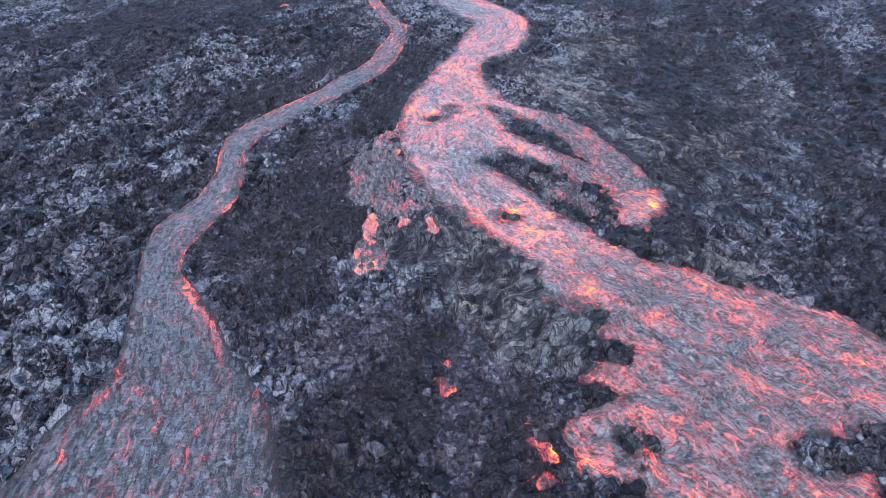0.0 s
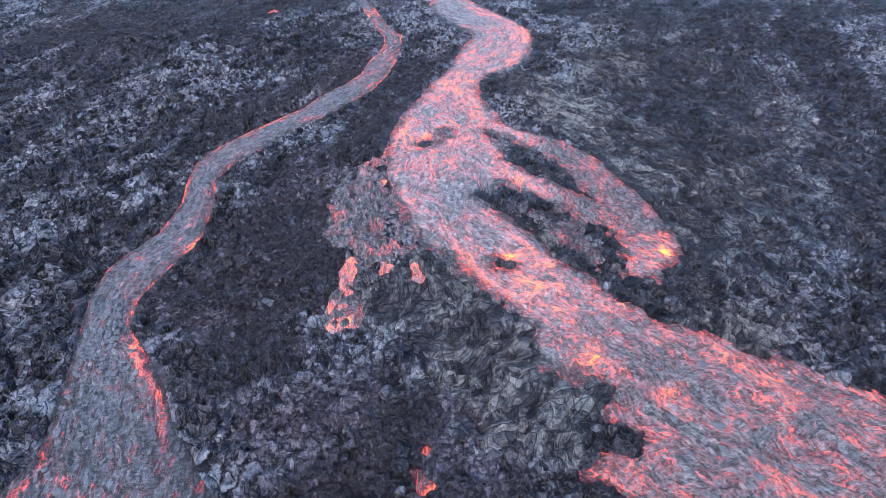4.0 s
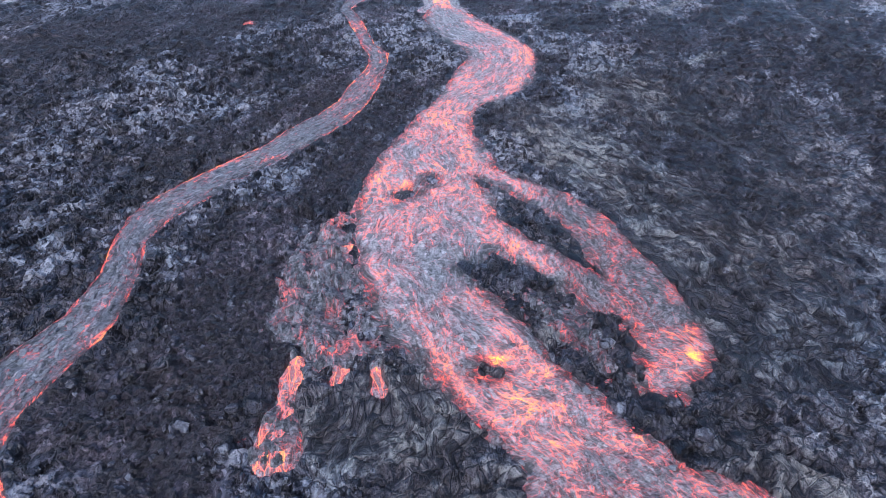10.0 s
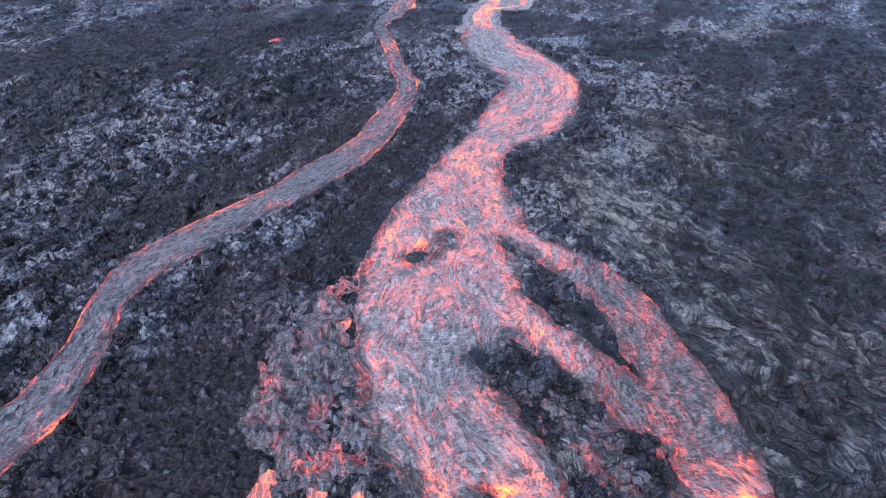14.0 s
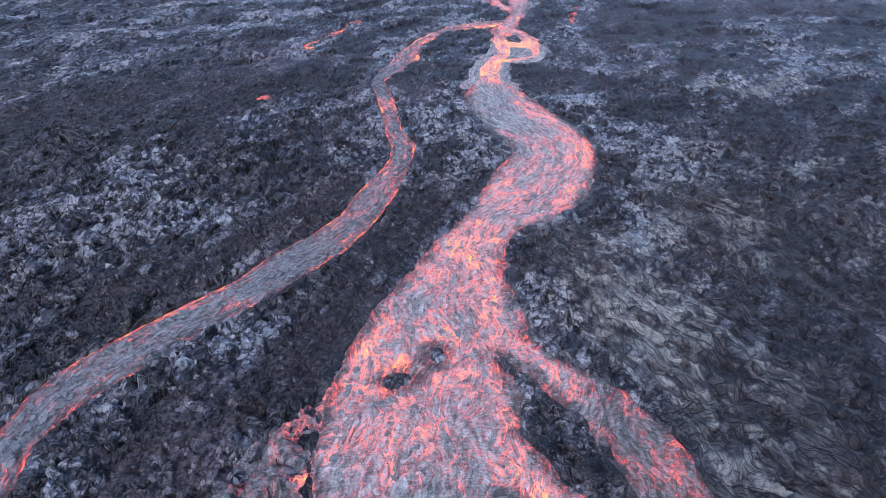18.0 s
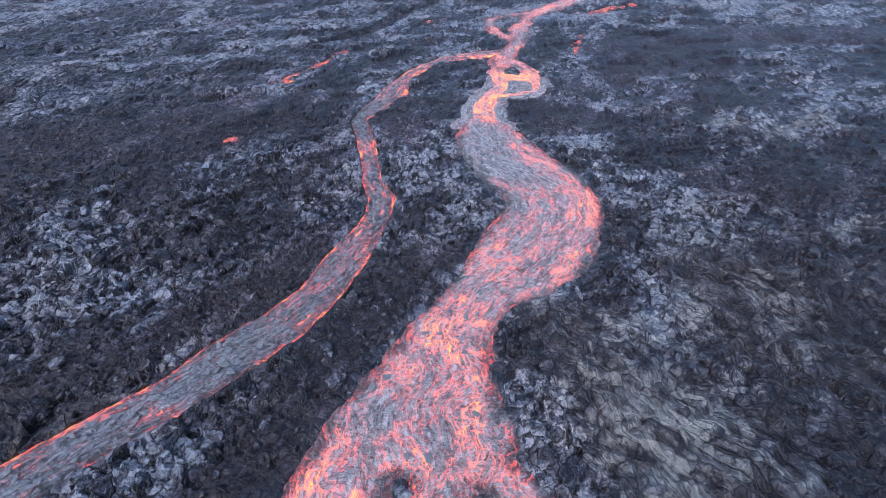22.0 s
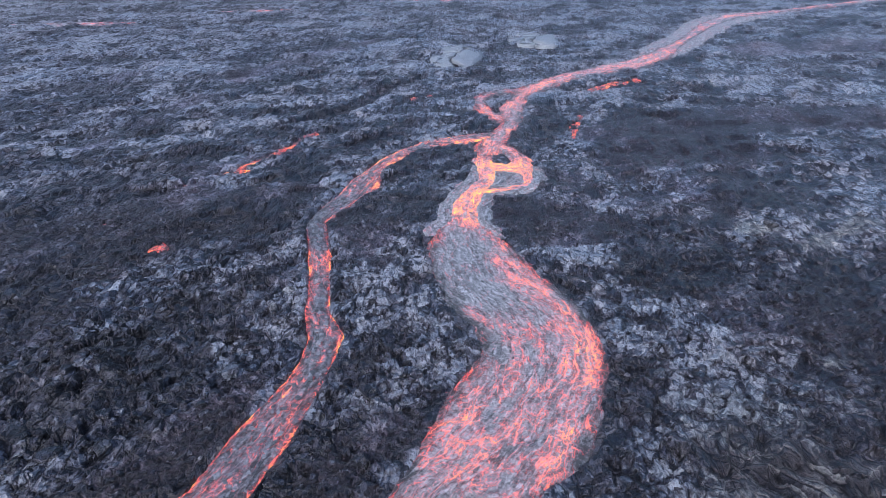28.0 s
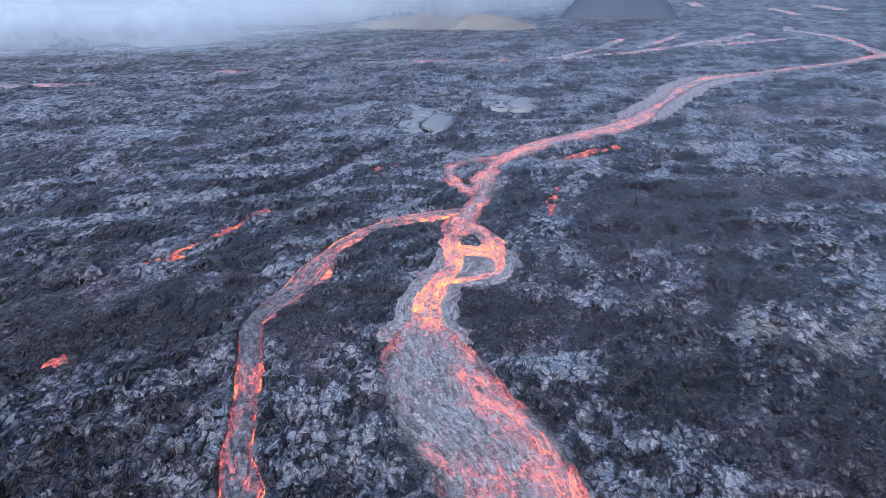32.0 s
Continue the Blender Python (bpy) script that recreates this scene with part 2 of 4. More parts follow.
PALE_FAR = (((-3.9, 357.4, 2.2), (12, 362.2, 2.2)), ((-42.5, 285.4, 2.6), (-35, 298.6, 2.6)), ((-66.6, 263.4, 3), (-56.7, 260.9, 3)),
            ((-55.3, 281, 3), (-44, 279.6, 3)), ((-53.1, 267.1, 2), (-56.7, 255.2, 2)), ((-35.1, 303.3, 2), (-27.7, 308.6, 2)),
            ((-33, 344.7, 2), (-21.9, 352.7, 2)), ((-63.4, 299.6, 2), (-61, 307.1, 2)), ((-155.4, 392.1, 3), (-139, 387.6, 3)),
            ((-6.2, 299.8, 2), (15.1, 305.5, 2)), ((40.4, 425.3, 4), (53.8, 413.6, 4)), ((-13.1, 345.6, 2), (-7, 353.4, 2)),
            ((76.2, 238, 3), (81.7, 240.2, 3)), ((84.7, 231.1, 4), (96.4, 236.9, 4)), ((28.3, 431.3, 4), (45.9, 439.1, 4)),
            ((-13.2, 393.6, 1.5), (4.7, 389.3, 1.5)))
TAN = (((62.4, 180.8, 1.4), (59.1, 160.9, 1.4)), ((38.5, 145.1, 3.2), (42.6, 150.8, 3.2), (45.1, 146.2, 3.2)), ((77.7, 186.3, 2.2), (85.7, 190.8, 2.2)),
       ((71.2, 193.7, 1.6), (76, 196.7, 1.6)), ((82.6, 227.7, 2.2), (97.7, 239.3, 2.2)), ((74, 234.9, 2), (78.2, 235.1, 2)),
       ((34.1, 151.1, 3), (40.7, 149.9, 3), (44, 145.8, 3)), ((35.8, 140.3, 3.2), (42.7, 130.5, 3.2), (45.9, 118.1, 3.2), (50.5, 111.1, 3.2)))
TAN_MORE = (((60, 173, 1.4), (58.7, 165.2, 1.4)), ((15, 85.9, 1.6), (29.8, 98.3, 1.6)), ((19.5, 59.9, 4), (26.4, 65.6, 4), (27.8, 70.5, 4)),
            ((5.6, 68.2, 1.3), (10.5, 67.8, 1.3)), ((45.8, 74.5, 2.5), (50.2, 76.2, 2.5)), ((9.4, 81.1, 2.5), (13.1, 83.1, 2.5)),
            ((34.9, 145.8, 2.6), (43.8, 131.2, 2.6)))
DARK = (((-13.2, 164.2, 4), (-19.7, 156.7, 4), (-27.4, 151.3, 4), (-31.8, 147.5, 4)), ((-3.4, 185.5, 3.2), (-7.6, 174.3, 3.2), (-13.1, 166, 3.2)), ((5.4, 228.7, 3), (7.8, 222.8, 3)),
        ((27.3, 241.3, 4.5), (34.9, 239.9, 4.5), (44.4, 235.2, 4.5)), ((-74.1, 212.1, 5), (-60.8, 219.7, 5), (-44.5, 233, 5), (-37.2, 246, 5)), ((-38.5, 189.1, 2.5), (-35.3, 197.3, 2.5), (-36.8, 213.8, 2.5)),
        ((15.9, 178.4, 3), (10.2, 169.8, 3), (5.7, 160.1, 3), (3.6, 150.3, 3)), ((-6.1, 212.6, 2), (-5.2, 203.1, 2)))
DARK_MORE = (((-11.7, 124.9, 6), (-15.3, 108.4, 6), (-17.4, 95.6, 6), (-16.3, 83.9, 6)), ((-4.2, 129.6, 3.5), (1.5, 147, 3.5), (10.2, 169.8, 3.5)), ((-11.1, 105.8, 4.5), (-9.7, 93.4, 4.5)), ((-29, 86, 4), (-21, 84, 6), (-13, 78, 4)),
             ((-11.4, 64.2, 5), (-1, 65.4, 5), (7.5, 60.3, 5)), ((-10.3, 47.8, 7), (-0.1, 53.4, 7), (9.3, 52.5, 7), (9.1, 42.3, 7)), ((-2.8, 235.7, 4), (4.2, 233.5, 4)),
             ((0.7, 231.1, 3.5), (6.4, 221.5, 3.5), (7.9, 214.6, 3.5)))
DARK_FAR = (((-112, 327.6, 4), (-101.7, 349, 4)), ((-61.7, 343.4, 4), (-45.2, 381.9, 4), (-27.2, 422, 4)), ((-73.1, 269.5, 3), (-68.8, 288.3, 3), (-62.8, 317.8, 3)),
            ((-42.3, 255.8, 4), (-30.3, 265, 4), (-21.8, 271.7, 4)), ((28.6, 236, 5), (40, 229.3, 5), (47.8, 234.9, 5)), ((59.4, 289.9, 10), (96.6, 304.4, 10), (138.4, 311, 10)),
            ((61.1, 272, 8), (87.7, 279.9, 8)), ((67.1, 255.2, 2), (69.7, 243.8, 2), (72.4, 237.8, 2)), ((133.5, 406, 12), (200.6, 420.8, 12)),
            ((-44.9, 227.5, 5), (-33.6, 233.4, 5)), ((-31, 241.7, 4), (-13.6, 246.9, 4)))


# ---- one net of places, close where the camera passes near, wide far off ----
def spread(start, near_end, fine, growth, far_end):
    out = list(np.arange(start, near_end, fine))
    while out[-1] < far_end:
        out.append(out[-1] + fine + growth * (out[-1] - near_end))
    return np.array(out)


FINE = 0.3
xr = spread(7, 58, FINE, 0.011, 4200)
xs = np.concatenate([14 - xr[:0:-1], xr])
ys = spread(30, 190, FINE, 0.0125, 4200)
GX, GY = np.meshgrid(xs, ys)
NX, NY = len(xs), len(ys)
wig = fbm(GX, GY, 5.0, 3, 1) * 1.0 + fbm(GX, GY, 1.4, 2, 2) * 0.45


def union(lists):
    parts = [chain(rows, GX, GY) for rows in lists]
    d = np.min([p[0] for p in parts], axis=0)
    pick = np.argmin([p[0] for p in parts], axis=0)
    return d, np.choose(pick, [p[1] + 200.0 * n for n, p in enumerate(parts)]), np.choose(pick, [p[2] for p in parts])


def outside(lists):
    """How far outside the nearest of many flow lines each place is."""
    best = np.full(GX.shape, 9.0)
    for rows in lists:
        for (ax, ay, ar), (bx, by, br) in zip(rows, rows[1:]):
            reach = max(ar, br) + 9
            i0, i1 = np.searchsorted(xs, (min(ax, bx) - reach, max(ax, bx) + reach))
            j0, j1 = np.searchsorted(ys, (min(ay, by) - reach, max(ay, by) + reach))
            px, py, vx, vy = GX[j0:j1, i0:i1] - ax, GY[j0:j1, i0:i1] - ay, bx - ax, by - ay
            h = np.clip((px * vx + py * vy) / (vx * vx + vy * vy), 0, 1)
            best[j0:j1, i0:i1] = np.minimum(best[j0:j1, i0:i1], np.hypot(px - h * vx, py - h * vy) - (ar + (br - ar) * h))
    return best


river_d, river_s, river_w = union([RIVER_HEAD, RIVER_NECK, RIVER_FAN, *RIVER_LOOPS, *RIVER_ARMS])
isle_d = union(ISLANDS)[0]
stream_d, stream_s, stream_w = union([STREAM_HEAD, STREAM_TAIL])
apron_d = union([APRON, ((5, 122, 2.5), (3.5, 113, 3), (3, 105, 3.2), (4.5, 98, 2.6))])[0]
toe_d, toe_s, toe_w = union(TOES)
glow_d, glow_s, glow_w = union(GLOWS)
far_d, far_s, far_w = union(FAR_STREAMS)
ragged = np.maximum(step(110, 70, GY), 0.6 * step(24, 30, GX) * step(142, 122, GY))
river_d = np.maximum(river_d + wig * (0.32 + 1.0 * ragged) + 2.6 * step(110, 70, GY) * fbm(GX, GY, 8.0, 2, 19), -(isle_d + wig * 0.35))
stream_d = stream_d + wig * 0.22
apron_d = apron_d + wig * 0.9
toe_d = toe_d + wig * 0.25
glow_d = glow_d + 2.6 * fbm(GX, GY, 1.5, 3, 5) + 0.05
far_d = far_d + 2.2 * fbm(GX, GY, 14.0, 3, 6)
shelf = 1.9 * step(225, 231, GY) * step(270, 258, GY) + 6.0 * step(382, 410, GY) * step(530, 490, GY)
margin_d = np.maximum(np.maximum(river_d - shelf + 0.9 * wig, 0.9 - shelf), -river_d - 0.6)
lava_d = np.minimum.reduce([river_d, stream_d, toe_d, glow_d, far_d])


# ---- materials ----
def material(name):
    m = bpy.data.materials.new(name)
    m.use_nodes = True
    nodes = m.node_tree.nodes
    return m, nodes, m.node_tree.links, nodes["Principled BSDF"]


def node(nodes, kind, **values):
    n = nodes.new(kind)
    for key, v in values.items():
        n.inputs[key.replace("_", " ")].default_value = v
    return n


def math_node(nodes, links, op, a, b=None, c=None):
    n = nodes.new("ShaderNodeMath")
    n.operation = op
    for slot, v in enumerate((a, b, c)):
        if v is None:
            continue
        if isinstance(v, (int, float)):
            n.inputs[slot].default_value = v
        else:
            links.new(v, n.inputs[slot])
    return n.outputs[0]


def ramp(nodes, links, source, stops):
    n = nodes.new("ShaderNodeValToRGB")
    el = n.color_ramp.elements
    while len(el) < len(stops):
        el.new(0.5)
    for e, (at, colour) in zip(el, stops):
        e.position, e.color = at, (*colour, 1)
    links.new(source, n.inputs[0])
    return n.outputs[0]


def attribute(nodes, name):
    n = nodes.new("ShaderNodeAttribute")
    n.attribute_name = name
    return n


def mixed(nodes, links, factor, a, b):
    n = nodes.new("ShaderNodeMix")
    n.data_type = "RGBA"
    for slot, v in ((0, factor), (6, a), (7, b)):
        if isinstance(v, (int, float)):
            n.inputs[slot].default_value = v
        elif isinstance(v, tuple):
            n.inputs[slot].default_value = (*v, 1)
        else:
            links.new(v, n.inputs[slot])
    return n.outputs[2]


def noise_node(nodes, links, vector, scale, detail=4.0, rough=0.6, warp=0.0):
    n = node(nodes, "ShaderNodeTexNoise", Scale=scale, Detail=detail, Roughness=rough, Distortion=warp)
    links.new(vector, n.inputs["Vector"])
    return n.outputs[0]


def bump(nodes, links, height, strength, distance):
    n = node(nodes, "ShaderNodeBump", Strength=strength, Distance=distance)
    links.new(height, n.inputs["Height"])
    return n.outputs[0]


def facets(nodes, links, place, scale):
    """Broken faces: a random number for each piece, a height that leans each its own way, and how near its rim is."""
    vor = node(nodes, "ShaderNodeTexVoronoi", Scale=scale)
    links.new(place, vor.inputs["Vector"])
    off = nodes.new("ShaderNodeVectorMath")
    off.operation = "SUBTRACT"
    links.new(place, off.inputs[0])
    links.new(vor.outputs["Position"], off.inputs[1])
    lean = nodes.new("ShaderNodeVectorMath")
    lean.operation = "SUBTRACT"
    lean.inputs[1].default_value = (0.5, 0.5, 0.5)
    links.new(vor.outputs["Color"], lean.inputs[0])
    dot = nodes.new("ShaderNodeVectorMath")
    dot.operation = "DOT_PRODUCT"
    links.new(off.outputs[0], dot.inputs[0])
    links.new(lean.outputs[0], dot.inputs[1])
    parts = nodes.new("ShaderNodeSeparateColor")
    links.new(vor.outputs["Color"], parts.inputs[0])
    return parts.outputs[0], dot.outputs["Value"], vor.outputs["Distance"]


def bent_place(nodes, links, scale, amount, squeeze=(1.0, 1.0, 1.0)):
    """The place, pushed about by noise, so that pieces get crooked rims."""
    place = nodes.new("ShaderNodeNewGeometry").outputs["Position"]
    press = nodes.new("ShaderNodeVectorMath")
    press.operation = "MULTIPLY"
    press.inputs[1].default_value = squeeze
    links.new(place, press.inputs[0])
    warp = node(nodes, "ShaderNodeTexNoise", Scale=scale, Detail=3.0, Roughness=0.6)
    links.new(press.outputs[0], warp.inputs["Vector"])
    add = nodes.new("ShaderNodeVectorMath")
    add.operation = "MULTIPLY_ADD"
    add.inputs[1].default_value = (amount, amount, amount)
    links.new(warp.outputs["Color"], add.inputs[0])
    links.new(press.outputs[0], add.inputs[2])
    return place, add.outputs[0]


def tinted(nodes, links, colour, by):
    n = nodes.new("ShaderNodeMix")
    n.data_type, n.blend_type = "RGBA", "MULTIPLY"
    n.inputs[0].default_value, n.inputs[7].default_value = 1.0, (*by, 1)
    links.new(colour, n.inputs[6])
    return n.outputs[2]


def rock_material(name, dark, mid, pale, zone=None, gloss=0.45):
    """Basalt: gritty black clinker, crumpled grey slabs and ropy skins, picked by the mesh's own numbers ('pale', 'tone', 'ropy', 'grit', 'flow')."""
    m, nodes, links, bsdf = material(name)

    def calc(op, a, b=None, c=None):
        return math_node(nodes, links, op, a, b, c)

    def centred(source, gain, add=0.0):
        return calc("MULTIPLY_ADD", source, gain, add - 0.5 * gain)

    def joint(vector, scale, width):
        """Joints between slabs: 1 in the joint, 0 on the slab."""
        v = node(nodes, "ShaderNodeTexVoronoi", Scale=scale)
        v.feature = "DISTANCE_TO_EDGE"
        links.new(vector, v.inputs["Vector"])
        j = calc("MULTIPLY_ADD", v.outputs["Distance"], -1 / width, 1.0)
        j.node.use_clamp = True
        return j

    place, bent = bent_place(nodes, links, 0.6, 1.7, (1.1, 0.78, 1.0))
    plate_n, plate_h, plate_d = facets(nodes, links, bent, 0.46)
    shard_n, shard_h, shard_d = facets(nodes, links, bent, 1.35)
    crumple = noise_node(nodes, links, bent, 1.3, 6, 0.70, 0.6)
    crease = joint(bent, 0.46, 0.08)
    grain = noise_node(nodes, links, place, 4.5, 4, 0.75)
    gravel_n, gravel_h, gravel_d = facets(nodes, links, place, 2.4)
    if zone is None:
        level, tone = attribute(nodes, "pale").outputs["Fac"], attribute(nodes, "tone").outputs["Fac"]
        ropy, grit = attribute(nodes, "ropy").outputs["Fac"], attribute(nodes, "grit").outputs["Fac"]
        fold = attribute(nodes, "flow").outputs["Vector"]
    else:
        level, tone = zone, nodes.new("ShaderNodeObjectInfo").outputs["Random"]
        ropy, grit, fold = 0.0, 0.3, bent
    rope_n, rope_h, rope_d = facets(nodes, links, fold, 1.05)
    strands = noise_node(nodes, links, fold, 2.2, 7, 0.75, 0.5)
    groove = joint(fold, 1.05, 0.10)
    slabby = calc("SUBTRACT", 1.0, calc("MULTIPLY_ADD", ropy, 0.55, calc("MULTIPLY", grit, 0.65)))
    slabby.node.use_clamp = True
    vivid = calc("MULTIPLY_ADD", level, 1.6, 0.50)
    slab_amount = calc("ADD", centred(crumple, 1.1), calc("ADD", centred(shard_n, 0.52), centred(plate_n, 0.42)))
    slab_amount = calc("ADD", slab_amount, calc("MULTIPLY_ADD", tone, 0.4, -0.2))
    slab_amount = calc("MULTIPLY", slab_amount, vivid)
    # shade in the gaps, put into the colour: darker creases and shard rims
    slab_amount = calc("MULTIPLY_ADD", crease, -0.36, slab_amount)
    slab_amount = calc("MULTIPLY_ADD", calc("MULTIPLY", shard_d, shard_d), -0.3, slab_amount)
    stray = calc("MULTIPLY", calc("GREATER_THAN", shard_n, 0.88), 0.26)
    grit_amount = calc("ADD", calc("ADD", centred(grain, 0.7), centred(gravel_n, 0.30)), stray)
    # the grooves between ropes are shaded in the colour too
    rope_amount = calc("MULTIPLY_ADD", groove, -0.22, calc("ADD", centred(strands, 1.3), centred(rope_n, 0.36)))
    amount = calc("MULTIPLY_ADD", slab_amount, slabby, level)
    amount = calc("MULTIPLY_ADD", grit_amount, grit, amount)
    amount = calc("MULTIPLY_ADD", rope_amount, ropy, amount)
    amount = calc("ADD", amount, centred(grain, 0.35))
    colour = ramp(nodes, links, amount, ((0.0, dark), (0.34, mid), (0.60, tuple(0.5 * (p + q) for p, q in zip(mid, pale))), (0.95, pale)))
    drift = noise_node(nodes, links, place, 0.05, 4, 0.6)
    warm, cold = (tinted(nodes, links, colour, t) for t in ((1.14, 1.0, 0.95), (0.88, 0.99, 1.12)))
    colour = mixed(nodes, links, 0.4, colour, mixed(nodes, links, ramp(nodes, links, drift, ((0.40, (0, 0, 0)), (0.60, (1, 1, 1)))), warm, cold))
    if zone is None:
        colour = mixed(nodes, links, grit, colour, tinted(nodes, links, colour, (1.10, 0.96, 0.98)))
        colour = mixed(nodes, links, ropy, colour, tinted(nodes, links, colour, (1.06, 1.02, 0.86)))
        colour = mixed(nodes, links, attribute(nodes, "cool").outputs["Fac"], colour, tinted(nodes, links, colour, (0.86, 0.95, 1.10)))
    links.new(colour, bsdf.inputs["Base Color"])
    bsdf.inputs["Roughness"].default_value = gloss
    bsdf.inputs["Specular IOR Level"].default_value = 0.7
    slab_height = calc("MULTIPLY_ADD", plate_h, 2.2, calc("MULTIPLY_ADD", shard_h, 2.4, calc("MULTIPLY_ADD", crumple, 0.7, calc("MULTIPLY_ADD", crease, -0.5, calc("MULTIPLY", shard_d, -0.2)))))
    grit_height = calc("MULTIPLY_ADD", gravel_h, 2.2, calc("MULTIPLY_ADD", grain, 0.4, calc("MULTIPLY", gravel_d, -0.2)))
    rope_height = calc("MULTIPLY_ADD", strands, 0.8, calc("MULTIPLY_ADD", rope_h, 1.8, calc("MULTIPLY", groove, -0.45)))
    height = calc("MULTIPLY", slab_height, slabby)
    height = calc("MULTIPLY_ADD", grit_height, grit, height)
    height = calc("MULTIPLY_ADD", rope_height, ropy, height)
    height = calc("MULTIPLY_ADD", grain, 0.12, height)
    links.new(bump(nodes, links, height, 1.0, 1.0), bsdf.inputs["Normal"])
    return m


def lava_material(name, crust_a, crust_b):
    """Molten rock under a breaking skin: 'flow' gives metres along and across the stream, 'opening' how open the skin is, 'deep' how dull a red it glows."""
    m, nodes, links, bsdf = material(name)

    def calc(op, a, b=None, c=None):
        return math_node(nodes, links, op, a, b, c)

    flow = attribute(nodes, "flow").outputs["Vector"]
    heat = attribute(nodes, "opening").outputs["Fac"]
    deep = attribute(nodes, "deep").outputs["Fac"]

    def laid(stretch, scale, amount):
        """The place along and across the flow, drawn out and pushed about."""
        squeeze = node(nodes, "ShaderNodeVectorMath")
        squeeze.operation = "MULTIPLY"
        squeeze.inputs[1].default_value = stretch
        links.new(flow, squeeze.inputs[0])
        warp = node(nodes, "ShaderNodeTexNoise", Scale=scale, Detail=4.0, Roughness=0.6)
        links.new(squeeze.outputs[0], warp.inputs["Vector"])
        add = node(nodes, "ShaderNodeVectorMath")
        add.operation = "MULTIPLY_ADD"
        add.inputs[1].default_value = (amount, amount, amount)
        links.new(warp.outputs["Color"], add.inputs[0])
        links.new(squeeze.outputs[0], add.inputs[2])
        return add.outputs[0]

    bent = laid((0.34, 1.0, 1.0), 0.40, 2.0)
    across = laid((1.3, 0.6, 1.0), 0.6, 1.0)

    def tear(vector, scale, sharp, detail):
        """Thin crooked lines: 1 on the line, falling off beside it."""
        n = noise_node(nodes, links, vector, scale, detail, 0.5, 0.4)
        line = calc("MULTIPLY_ADD", calc("ABSOLUTE", calc("SUBTRACT", n, 0.5)), -sharp, 1.0)
        return calc("MAXIMUM", line, 0.0)

    def web(vector, scale, sharp):
        """The rims between plates of skin."""
        v = node(nodes, "ShaderNodeTexVoronoi", Scale=scale)
        v.feature = "DISTANCE_TO_EDGE"
        links.new(vector, v.inputs["Vector"])
        return calc("MAXIMUM", calc("MULTIPLY_ADD", v.outputs["Distance"], -sharp, 1.0), 0.0)

    # long tears, rims of plates and hair cracks; how hot the place is decides how many of them glow, and how far
    lines = calc("MAXIMUM", tear(bent, 0.5, 30.0, 5), calc("MULTIPLY", web(bent, 0.8, 12.0), 0.80))
    lines = calc("MAXIMUM", lines, calc("MULTIPLY", tear(bent, 1.4, 24.0, 4), 0.70))
    lines = calc("MAXIMUM", lines, calc("MULTIPLY", tear(across, 0.7, 34.0, 4), 0.88))
    blotch = noise_node(nodes, links, bent, 0.28, 5, 0.62, 0.4)
    wisp = noise_node(nodes, links, bent, 1.0, 6, 0.7, 0.5)
    hot_here = calc("MULTIPLY_ADD", heat, 1.5, calc("MULTIPLY_ADD", blotch, 1.9, -1.10))
    hot_here = calc("ADD", hot_here, calc("MULTIPLY_ADD", wisp, 1.1, -0.55))
    hot_here = calc("MAXIMUM", hot_here, 0.0)
    split = calc("ADD", lines, calc("MULTIPLY_ADD", hot_here, 0.82, -0.80))
    split = calc("MULTIPLY", calc("MAXIMUM", split, 0.0), calc("MULTIPLY_ADD", lines, 0.5, 0.65))
    fresh = calc("MULTIPLY", calc("MAXIMUM", calc("SUBTRACT", heat, 0.52), 0.0), 0.9)
    halo = calc("MULTIPLY", calc("MULTIPLY", tear(bent, 0.5, 9.0, 3), hot_here), 0.09)
    split = calc("ADD", calc("ADD", split, calc("ADD", fresh, halo)), calc("MULTIPLY", hot_here, 0.07))
    bright = ramp(nodes, links, split, ((0.0, (0, 0, 0)), (0.06, (0.085, 0.016, 0.019)), (0.18, (0.40, 0.050, 0.050)), (0.36, (0.74, 0.145, 0.125)), (0.55, (0.90, 0.26, 0.17)), (0.78, (0.98, 0.40, 0.07)), (1.0, (1.0, 0.66, 0.05))))
    dull = ramp(nodes, links, split, ((0.0, (0, 0, 0)), (0.08, (0.045, 0.003, 0.004)), (0.24, (0.30, 0.013, 0.015)), (0.48, (0.74, 0.050, 0.034)), (0.76, (0.98, 0.22, 0.04)), (1.0, (1.0, 0.60, 0.05))))
    links.new(mixed(nodes, links, deep, bright, dull), bsdf.inputs["Emission Color"])
    bsdf.inputs["Emission Strength"].default_value = 1.0
    skin = noise_node(nodes, links, bent, 2.6, 8, 0.75, 0.6)
    creases = noise_node(nodes, links, across, 2.4, 6, 0.7, 0.8)
    shard_n, shard_h, shard_d = facets(nodes, links, bent, 2.4)
    tone = calc("MULTIPLY_ADD", shard_n, 0.35, calc("MULTIPLY_ADD", skin, 1.5, calc("MULTIPLY_ADD", creases, 1.3, -1.05)))
    tone = calc("MULTIPLY_ADD", deep, -0.30, calc("MULTIPLY_ADD", shard_d, -0.2, tone))
    cold = ramp(nodes, links, tone, ((0.08, tuple(v * 0.22 for v in crust_a)), (0.42, crust_a), (0.88, crust_b)))
    molten = calc("MULTIPLY_ADD", split, 2.2, -0.1)
    molten.node.use_clamp = True
    links.new(mixed(nodes, links, molten, cold, (0.13, 0.09, 0.09)), bsdf.inputs["Base Color"])
    bsdf.inputs["Roughness"].default_value = 0.5
